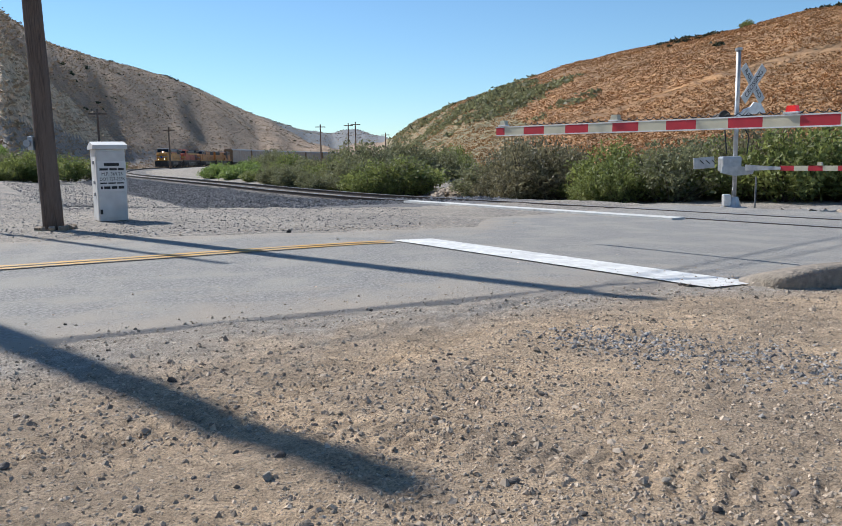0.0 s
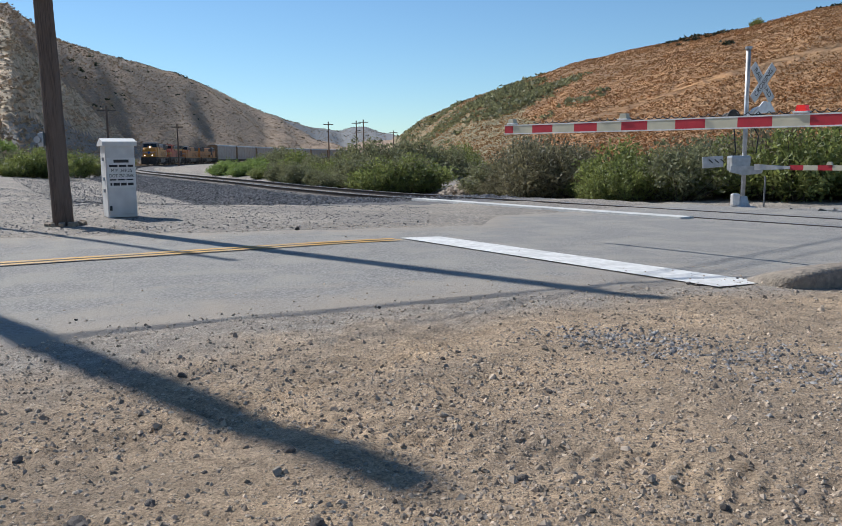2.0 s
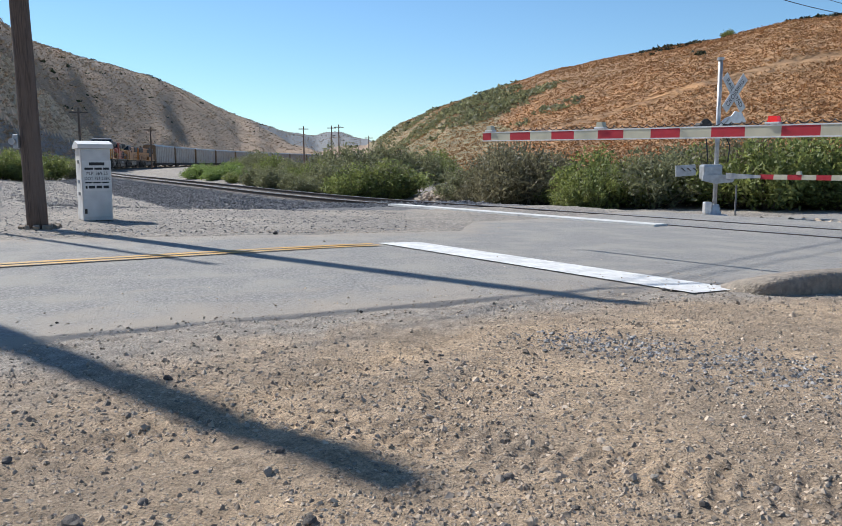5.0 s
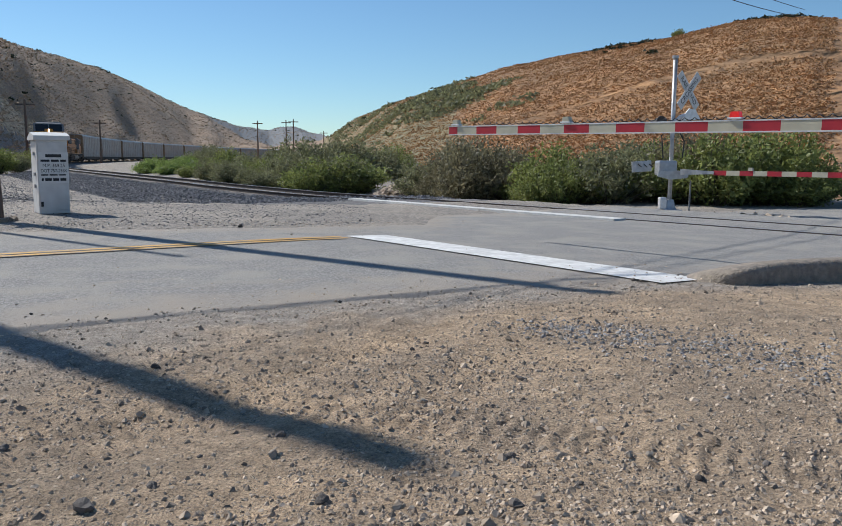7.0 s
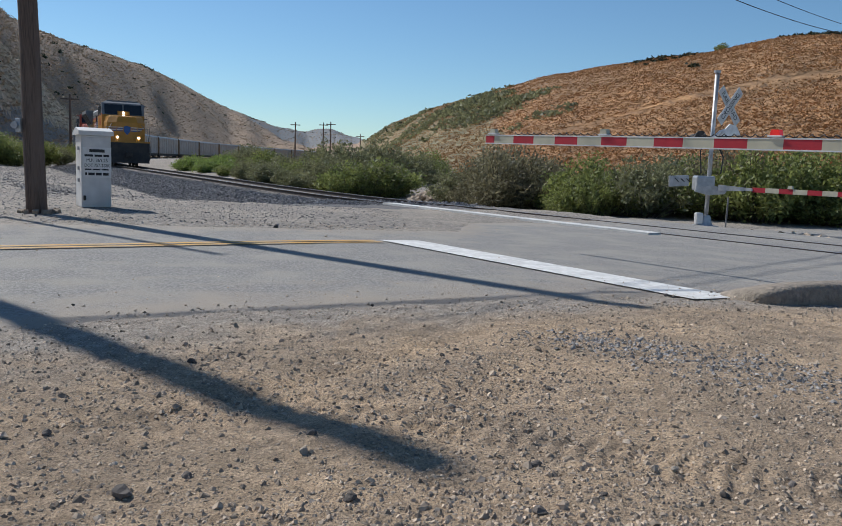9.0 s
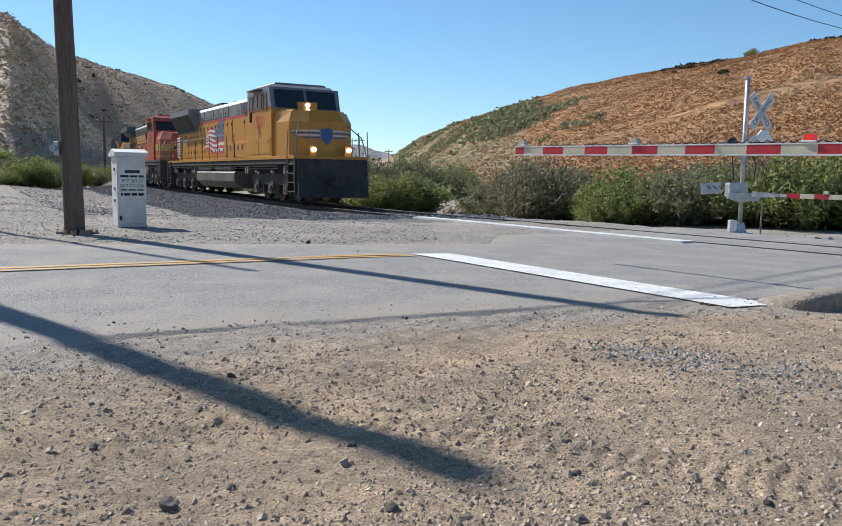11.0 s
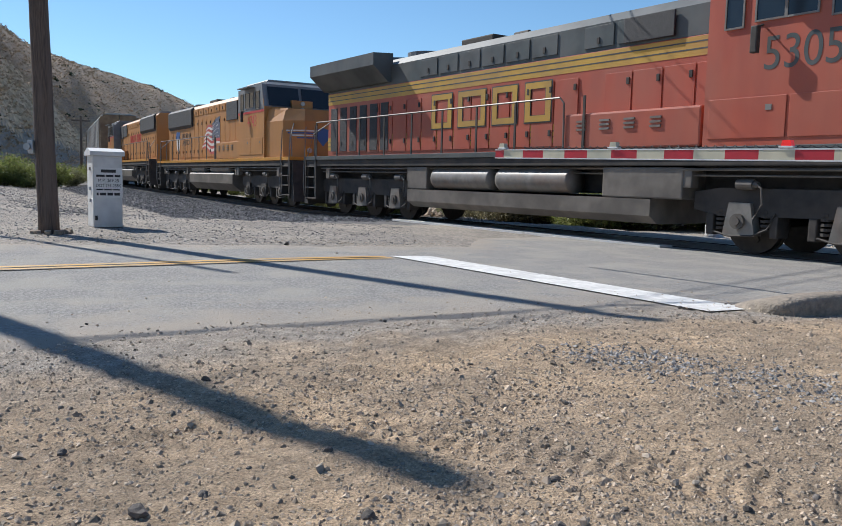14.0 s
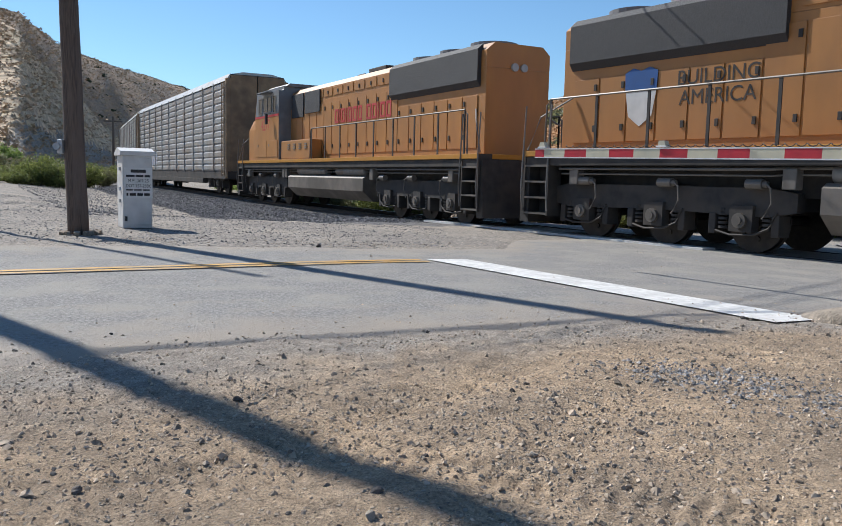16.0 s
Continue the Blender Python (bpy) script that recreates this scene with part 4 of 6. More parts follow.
rb = random.Random(21)
for b0, b1, d0, d1, sc, n, mix in ((-14.6, -11.2, 65.1, 75.6, 1.37, 11, ("bright",)), (-12, -5.5, 46.8, 72.5, 0.96, 26, ("sage", "green", "bright")), (-9.5, -3.5, 38.6, 49.1, 0.85, 20, ("sage", "green", "sage")),
                                   (-5, -0.5, 37.4, 46.8, 1.24, 15, ("sage", "green")), (-1.2, 3.4, 46.8, 60.8, 1.19, 15, ("green", "sage")), (4, 10.5, 29.8, 33.9, 1.12, 14, ("dry", "sage", "dry")),
                                   (7, 12, 35.1, 42.1, 0.95, 4, ("green", "sage")), (11, 17.5, 26.3, 30.4, 1.03, 15, ("green", "sage", "green")), (17, 20.5, 28.1, 32.8, 1.06, 6, ("dry", "sage", "green")),
                                   (20.8, 30, 26.3, 31.6, 1.21, 18, ("green", "green", "dry")), (10, 30, 32.8, 39.8, 0.9, 7, ("dry", "sage", "green")), (-32, -24.5, 63, 75.6, 1.38, 11, ("bright", "green")),
                                   (-34, -22, 75.6, 94.5, 1.32, 15, ("green", "bright", "sage")), (-24.5, -20.5, 94.5, 120.8, 1.32, 10, ("bright", "green"))):
    for i in range(n):
        plant(rb.choice(mix), b0 + (b1 - b0) * (i + rb.uniform(0.1, 0.9)) / n, rb.uniform(d0, d1), sc * rb.uniform(0.55, 1.25), rb.uniform(0, 360))

plant("green", 21.7, 118, 0.8, 40)

# pile of broken rock in the gap between the bushes
pile = []
for i in range(900):
    a, q = rs.uniform(0, 6.283), rs.random()
    dx, dy = 1.9 * q * math.cos(a), 1.1 * q * math.sin(a)
    x, y = 1.8 + dx, 34.0 + dy
    pile.append((x, y, height(x, y) + 0.75 * (1 - q) ** 0.8, rs.uniform(0.05, 0.16)))
rocks("rock_pile", pile, M_STONE, "pile of broken brown rock and rubble", "rubble")
pile = []
for i in range(40):
    b, r = radians(rs.uniform(24, 29)), rs.uniform(20, 23)
    x, y = r * math.sin(b), r * math.cos(b)
    pile.append((x, y, height(x, y), rs.uniform(0.08, 0.22)))
rocks("boulders", pile, M_STONE, "pale boulders at the roadside", "rocks")


# ---------------------------------------------------------------- growth on the hills
def tufts(name, count, b0, b1, size, material, label, seed, blades=6, spread=1.0, patch=0.0, k0=0.0, k1=1.05, pw=1.0, flat=0.32):
    rr = random.Random(seed)
    vs, fs, made = [], [], 0
    while made < count:
        b = rr.uniform(b0, b1)
        foot, top = table(FOOT, b), table(TOP, b)
        r = foot + (top - foot) * (k0 + (k1 - k0) * rr.random() ** pw)
        x, y = r * math.sin(radians(b)), r * math.cos(radians(b))
        if patch and noise.noise((x * 0.06, y * 0.06, 11.0)) < patch * rr.random():
            made += 0.2
            continue
        z, s = height(x, y), size * rr.uniform(0.5, 1.5)
        for k in range(blades):
            a = rr.uniform(0, 6.283)
            o = len(vs)
            px, py = x + rr.gauss(0, 0.35) * s * spread, y + rr.gauss(0, 0.35) * s * spread
            pz = z + rr.random() * s * 0.35
            ca, sa = math.cos(a) * s * 0.32, math.sin(a) * s * 0.32
            vs += [(px - ca, py - sa, pz - 0.1 * s), (px + ca, py + sa, pz - 0.1 * s), (px + rr.gauss(0, 0.25) * s, py + rr.gauss(0, 0.25) * s, pz + s * flat * rr.uniform(0.5, 1.1))]
            fs.append((o, o + 1, o + 2))
        made += 1
    me = bpy.data.meshes.new(name)
    me.from_pydata(vs, [], fs)
    me.materials.append(material)
    return tagged(new(name, me), label, "vegetation", kind="stuff")


M_STRAW = mat("straw", (0.47, 0.26, 0.11), (0.35, 0.195, 0.085), 0.5, 0.9, island=0.25)
M_TAN = mat("tan_scrub", (0.47, 0.355, 0.235), (0.36, 0.27, 0.18), 0.5, 0.9, island=0.25)
M_DKSHRUB = mat("dark_shrub", (0.05, 0.062, 0.03), (0.038, 0.046, 0.025), 0.5, 0.9, island=0.4)
tufts("dry_grass", 60000, -2, 31, 0.24, M_STRAW, "orange dry grass tufts on the hillside", 31, 4, 2.0, flat=0.27)
tufts("sage_scrub", 4200, -2.2, 12.5, 0.75, M_SAGE, "grey-green sage scrub on the slope", 32, 9, 1.2, 0.4)
tufts("dark_shrubs", 260, -2.2, 30, 0.6, M_DKSHRUB, "dark shrubs along the ridge", 33, 16, 1.1, 0.3, 0.55, 1.02, 0.5)
tufts("tan_scrub", 16000, -34, -3, 0.7, M_TAN, "tan dry scrub on the hillside", 34, 5, 1.3)
tufts("dark_scrub", 220, -24, -4, 1.2, M_DKSHRUB, "dark scrub clumps on the hillside", 35, 10, 1.2, 0.7, 0.4, 1.02)


# ---------------------------------------------------------------- far utility poles
def far_pole(bearing, dist, h):
    x, y = dist * math.sin(radians(bearing)), dist * math.cos(radians(bearing))
    z = height(x, y)
    t = thing("utility_pole", pose(x, y, z, 0, 0, -bearing), "distant wooden utility pole with a crossarm", "utility pole", "utility poles")
    part("shaft", tube(bmesh.new(), [(0, 0, -0.3), (0, 0, h - z)], 0.2, 8, 0.13), M_POLE, t)
    part("crossarm", box(bmesh.new(), -1.2, 1.2, -0.07, 0.07, h - z - 0.75, h - z - 0.55), M_POLE, t)


for b, d, h in ((-21.6, 120, 8.5), (-17.2, 180, 8.6), (-7.0, 200, 9.9), (-5.05, 215, 10.8), (-4.55, 205, 10.6), (-2.45, 240, 9.0)):
    far_pole(b, d, h)


# ---------------------------------------------------------------- train materials
M_UP = mat("loco_yellow", (0.52, 0.235, 0.022), (0.45, 0.205, 0.022), 2.5, 0.42, c3=(0.40, 0.19, 0.035), s3=0.8, w3=0.45, stretch=(1, 1, 0.4))
M_UPFADE = mat("loco_faded_yellow", (0.43, 0.19, 0.045), (0.36, 0.16, 0.042), 2.5, 0.5, c3=(0.36, 0.17, 0.06), s3=0.8, w3=0.45, stretch=(1, 1, 0.4))
M_UPGREY = mat("loco_grey", (0.215, 0.225, 0.235), (0.16, 0.165, 0.175), 3.0, 0.5, c3=(0.12, 0.12, 0.12), s3=0.8, w3=0.5)
M_UPRED = mat("loco_red_stripe", (0.50, 0.035, 0.04), (0.42, 0.03, 0.035), 3.0, 0.45)
M_BN = mat("loco_orange", (0.44, 0.085, 0.042), (0.37, 0.07, 0.038), 2.5, 0.5, c3=(0.36, 0.12, 0.075), s3=0.7, w3=0.6, stretch=(1, 1, 0.4))
M_BNYEL = mat("loco_cream_yellow", (0.56, 0.33, 0.045), (0.46, 0.27, 0.05), 2.5, 0.5, c3=(0.33, 0.2, 0.07), s3=0.8, w3=0.5)
M_BNGREEN = mat("loco_dark_green", (0.06, 0.075, 0.075), (0.045, 0.05, 0.05), 2.5, 0.5, c3=(0.13, 0.13, 0.125), s3=0.8, w3=0.5)
M_DARK = mat("loco_underframe", (0.028, 0.026, 0.025), (0.045, 0.04, 0.036), 5.0, 0.75, 0.2, c3=(0.075, 0.06, 0.048), s3=1.4, w3=0.6)
M_TANK = mat("fuel_tank_grey", (0.19, 0.165, 0.14), (0.125, 0.11, 0.093), 3.0, 0.5, 0.1, c3=(0.07, 0.06, 0.05), s3=0.9, w3=0.6)
M_RESERVOIR = mat("air_reservoir", (0.22, 0.205, 0.185), (0.15, 0.14, 0.125), 5.0, 0.45, c3=(0.16, 0.10, 0.07), s3=2.0, w3=0.5)
M_GRILLE = mat("radiator_grille", (0.028, 0.03, 0.033), (0.05, 0.05, 0.053), 30.0, 0.7, 0.4, stretch=(14, 14, 0.4))
M_GLASS = mat("cab_glass", (0.015, 0.02, 0.026), (0.02, 0.024, 0.03), 3.0, 0.08)
M_WHEEL = mat("wheel_steel", (0.055, 0.045, 0.038), (0.035, 0.03, 0.027), 9.0, 0.55, metal=0.4)
M_BEAM = mat("headlight_glow", (1.0, 0.93, 0.80), None, 3.0, 0.3, glow=5.0)
M_LENS = mat("dark_lens", (0.4, 0.4, 0.38), None, 3.0, 0.15)
M_BLUE = mat("emblem_blue", (0.03, 0.10, 0.30), (0.03, 0.09, 0.26), 3.0, 0.45)
M_WHITE = mat("emblem_white", (0.66, 0.65, 0.62), (0.55, 0.54, 0.52), 3.0, 0.5)
M_FLAGRED = mat("faded_flag_red", (0.46, 0.08, 0.075), (0.38, 0.07, 0.065), 4.0, 0.5)
M_FLAGBLUE = mat("faded_flag_blue", (0.10, 0.12, 0.17), (0.08, 0.095, 0.14), 4.0, 0.5)
M_RACK = mat("galvanized_panel", (0.40, 0.395, 0.385), (0.30, 0.295, 0.285), 2.0, 0.5, 0.08, metal=0.25, c3=(0.28, 0.2, 0.14), s3=0.9, w3=0.45)
M_RACKEND = mat("ochre_car_end", (0.27, 0.19, 0.11), (0.19, 0.13, 0.08), 3.0, 0.7, c3=(0.12, 0.08, 0.05), s3=1.1, w3=0.6)
M_RACKROOF = mat("car_roof_metal", (0.46, 0.46, 0.44), (0.36, 0.36, 0.35), 2.0, 0.45, metal=0.3, c3=(0.3, 0.25, 0.2), s3=0.9, w3=0.4)
M_GRAF = mat("faded_paint_tag", (0.24, 0.32, 0.42), (0.45, 0.40, 0.42), 4.0, 0.6, c3=(0.5, 0.48, 0.5), s3=2.5, w3=0.8)


turning = []


def bogie(parent, cx, axles, bright=False):
    """A three- or two-axle truck: frame, wheels, journals, springs, brake gear."""
    half = (axles[-1] - axles[0]) / 2 + 0.95
    bm = bmesh.new()
    for s in (-1, 1):
        y0, y1 = sorted((s * 1.02, s * 1.20))
        prof = [(cx - half, 0.72), (cx - half, 1.02), (cx - half + 0.5, 1.10), (cx + half - 0.5, 1.10), (cx + half, 1.02), (cx + half, 0.72), (cx + half - 0.55, 0.62), (cx + 0.4, 0.66), (cx - 0.4, 0.66), (cx - half + 0.55, 0.62)]
        prism(bm, prof, y0, y1)
    box(bm, cx - half + 0.6, cx + half - 0.6, -1.0, 1.0, 0.7, 1.0)
    fr = part("truck_frame", bm, M_DARK, parent)
    for a in axles:
        bm = bmesh.new()
        for s in (-1, 1):
            disc(bm, (0, s * 0.76, 0), (0, 1, 0), 0.53, 0.13, 28)
            disc(bm, (0, s * 0.70, 0), (0, 1, 0), 0.565, 0.03, 28)
            disc(bm, (0, s * 0.84, 0), (0, 1, 0), 0.16, 0.1, 14)
            for k in range(6):
                disc(bm, (0.3 * math.cos(k * 1.047), s * 0.83, 0.3 * math.sin(k * 1.047)), (0, 1, 0), 0.05, 0.04, 8)
        tube(bm, [(0, -0.9, 0), (0, 0.9, 0)], 0.09, 10)
        ws = part("wheelset", bm, M_WHEEL, fr)
        ws.matrix_basis = pose(cx + a, 0, 0.53)
        if len(axles) == 3:
            turning.append((ws, cx + a, parent))
        for s in (-1, 1):
            bm = bmesh.new()
            y0, y1 = sorted((s * 1.08, s * 1.28))
            prism(bm, [(cx + a - 0.3, 0.32), (cx + a + 0.3, 0.32), (cx + a + 0.2, 0.86), (cx + a - 0.2, 0.86)] if bright else [(cx + a - 0.22, 0.36), (cx + a + 0.22, 0.36), (cx + a + 0.22, 0.8), (cx + a - 0.22, 0.8)], y0, y1)
            part("journal_box", bm, M_RESERVOIR if bright else M_DARK, fr)
            bm = bmesh.new()
            disc(bm, (cx + a, s * 1.30, 0.55), (0, 1, 0), 0.13, 0.08, 14)
            disc(bm, (cx + a, s * 1.35, 0.55), (0, 1, 0), 0.07, 0.04, 10)
            part("bearing_cap", bm, M_TANK, fr)
            for k in (-0.42, 0.42):
                bm = bmesh.new()
                for j in range(5):
                    disc(bm, (cx + a + k, s * 1.12, 0.42 + j * 0.075), (0, 0, 1), 0.10, 0.045, 12)
                part("spring", bm, M_DARK, fr)
    for a in axles:
        for s in (-1, 1):
            for k in (-0.6, 0.6):
                bm = bmesh.new()
                box(bm, cx + a + k - 0.07, cx + a + k + 0.07, *sorted((s * 0.9, s * 1.22)), 0.3, 0.66, 0.02)
                part("brake_shoe", bm, M_DARK, fr)
            bm = bmesh.new()
            tube(bm, [(cx + a - 0.5, s * 1.24, 0.36), (cx + a - 0.2, s * 1.27, 0.3), (cx + a + 0.25, s * 1.27, 0.32), (cx + a + 0.5, s * 1.24, 0.44), (cx + a + 0.62, s * 1.22, 0.7)], 0.02, 6)
            part("brake_rod", bm, M_DARK, fr)
    for s in (-1, 1):
        for k in (-half * 0.62, half * 0.1, half * 0.75):
            bm = bmesh.new()
            disc(bm, (cx + k, s * 1.30, 1.16), (1, 0, 0), 0.085, 0.3, 14)
            disc(bm, (cx + k + 0.18, s * 1.30, 1.16), (1, 0, 0), 0.055, 0.1, 10)
            part("brake_cylinder", bm, M_TANK, fr)
            bm = bmesh.new()
            tube(bm, [(cx + k + 0.2, s * 1.33, 1.18), (cx + k + 0.32, s * 1.36, 1.1), (cx + k + 0.35, s * 1.36, 0.85), (cx + k + 0.2, s * 1.36, 0.6)], 0.016, 6)
            part("hose", bm, M_TANK, fr)


def rail_posts(t, x0, x1, y, zt, n, ends=True):
    bm = bmesh.new()
    pts = [(x0, y, zt)] + [(x1, y, zt)]
    if ends:
        pts = [(x0 - 0.15, y, 1.78), (x0 - 0.12, y, zt - 0.12), (x0, y, zt), (x1, y, zt), (x1 + 0.12, y, zt - 0.12), (x1 + 0.15, y, 1.78)]
    tube(bm, pts, 0.022, 6)
    part("handrail", bm, M_TANK, t)
    for i in range(n):
        x = x0 + (x1 - x0) * i / (n - 1)
        bm = bmesh.new()
        box(bm, x - 0.03, x + 0.03, y - 0.012, y + 0.012, 1.78, zt)
        part("handrail_post", bm, M_DARK, t)


def steps(t, x, s):
    """Boarding steps in a frame with bright grab irons."""
    y0, y1 = sorted((s * 1.48, s * 1.10))
    bm = bmesh.new()
    box(bm, x - 0.37, x + 0.37, *sorted((s * 1.08, s * 1.11)), 0.4, 1.78)
    st = part("step_frame", bm, M_DARK, t)
    for dx in (-0.37, 0.37):
        bm = bmesh.new()
        box(bm, x + dx - 0.02, x + dx + 0.02, y0, y1, 0.4, 1.78)
        part("stringer", bm, M_DARK, st)
    for z in (0.42, 0.76, 1.1, 1.44):
        bm = bmesh.new()
        box(bm, x - 0.35, x + 0.35, y0, y1, z, z + 0.04)
        part("tread", bm, M_TANK, st)
    for dx in (-0.4, 0.4):
        bm = bmesh.new()
        tube(bm, [(x + dx, s * 1.5, 0.5), (x + dx, s * 1.54, 1.0), (x + dx * 1.0, s * 1.5, 1.9), (x + dx, s * 1.46, 2.75)], 0.02, 6)
        part("grab_iron", bm, M_RESERVOIR, st, "pale grab iron")


def coupler(t, x, s):
    bm = bmesh.new()
    box(bm, min(x, x + s * 0.75), max(x, x + s * 0.75), -0.14, 0.14, 0.72, 1.0, 0.03)
    box(bm, min(x + s * 0.45, x + s * 0.8), max(x + s * 0.45, x + s * 0.8), -0.22, 0.22, 0.66, 1.06, 0.04)
    part("coupler", bm, M_DARK, t)


def flag(t, x0, x1, z0, z1, y):
    """Waving flag painted on the hood's doors: bent stripes and a canton."""
    n = 22

    def wave(k):
        return 0.09 * math.sin(k * 9.0) + 0.05 * math.sin(k * 4 + 1)
    for i in range(11):
        bm = bmesh.new()
        a, c = [], []
        for j in range(n + 1):
            k = j / n
            hgt = (z1 - z0) * (0.55 + 0.45 * k)
            base = z0 + 0.25 * (1 - k) + wave(k) * (1.2 - k)
            jag = (0.1 * math.sin(i * 5.0) if j == 0 else 0)
            a.append(bm.verts.new((x0 + (x1 - x0) * k + jag + 0.06 * i * (1 - k), y, base + hgt * i / 11)))
            c.append(bm.verts.new((x0 + (x1 - x0) * k + jag + 0.06 * i * (1 - k), y, base + hgt * (i + 1) / 11)))
        for j in range(n):
            if i >= 5 and j > n * 0.52:
                continue
            bm.faces.new((a[j], a[j + 1], c[j + 1], c[j]))
        part("painted_stripe", bm, M_FLAGRED if i % 2 == 0 else M_WHITE, t, "faded painted flag stripe")
    bm = bmesh.new()
    a, c = [], []
    for j in range(9):
        k = 0.54 + 0.46 * j / 8
        hgt = (z1 - z0) * (0.55 + 0.45 * k)
        base = z0 + 0.25 * (1 - k) + wave(k) * (1.2 - k)
        a.append(bm.verts.new((x0 + (x1 - x0) * k, y, base + hgt * 5 / 11)))
        c.append(bm.verts.new((x0 + (x1 - x0) * k, y, base + hgt * 1.02)))
    for j in range(8):
        bm.faces.new((a[j], a[j + 1], c[j + 1], c[j]))
    canton = part("painted_canton", bm, M_FLAGBLUE, t, "dark blue painted flag corner")
    s = -1 if y < 0 else 1
    for r in range(5):
        for q in range(6 if r % 2 == 0 else 5):
            k = 0.57 + 0.4 * (q + 0.5 * (r % 2)) / 6
            hgt = (z1 - z0) * (0.55 + 0.45 * k)
            z = z0 + 0.25 * (1 - k) + wave(k) * (1.2 - k) + hgt * (5.6 + r * 1.1) / 11
            bm = bmesh.new()
            disc(bm, (x0 + (x1 - x0) * k, y + s * 0.002, z), (0, 1, 0), 0.034, 0.006, 5)
            part("painted_star", bm, M_WHITE, canton)


def shield(t, x, y, z, w, s):
    prof = [(-0.5, 0.42), (-0.25, 0.5), (0, 0.44), (0.25, 0.5), (0.5, 0.42), (0.46, 0), (0.36, -0.42), (0, -0.62), (-0.36, -0.42), (-0.46, 0)]
    bm = bmesh.new()
    y0, y1 = sorted((y, y + s * 0.006))
    prism(bm, [(x + a * w, z + b * w * 1.25) for a, b in prof], y0, y1)
    em = part("emblem", bm, M_WHITE, t, "plain white and blue shield")
    bm = bmesh.new()
    y0, y1 = sorted((y + s * 0.007, y + s * 0.011))
    prism(bm, [(x + a * w, z + b * w * 1.25) for a, b in ((-0.48, 0.05), (-0.5, 0.42), (-0.25, 0.5), (0, 0.44), (0.25, 0.5), (0.5, 0.42), (0.48, 0.05))], y0, y1)
    part("emblem_top", bm, M_BLUE, em)


def bars_text(t, name, x0, z0, h, widths, y, s, material, gap=0.05, frame_w=0.0):
    """Plain blocks in place of lettering."""
    x = x0
    for w in widths:
        if w > 0:
            bm = bmesh.new()
            y0, y1 = sorted((y, y + s * 0.006))
            if frame_w:
                box(bm, x, x + frame_w, y0, y1, z0, z0 + h)
                box(bm, x + w - frame_w, x + w, y0, y1, z0, z0 + h)
                box(bm, x + frame_w, x + w - frame_w, y0, y1, z0, z0 + frame_w * 0.8)
                box(bm, x + frame_w, x + w - frame_w, y0, y1, z0 + h - frame_w * 0.8, z0 + h)
            else:
                box(bm, x, x + w, y0, y1, z0, z0 + h)
            part(name, bm, material, t)
        x += abs(w) + gap


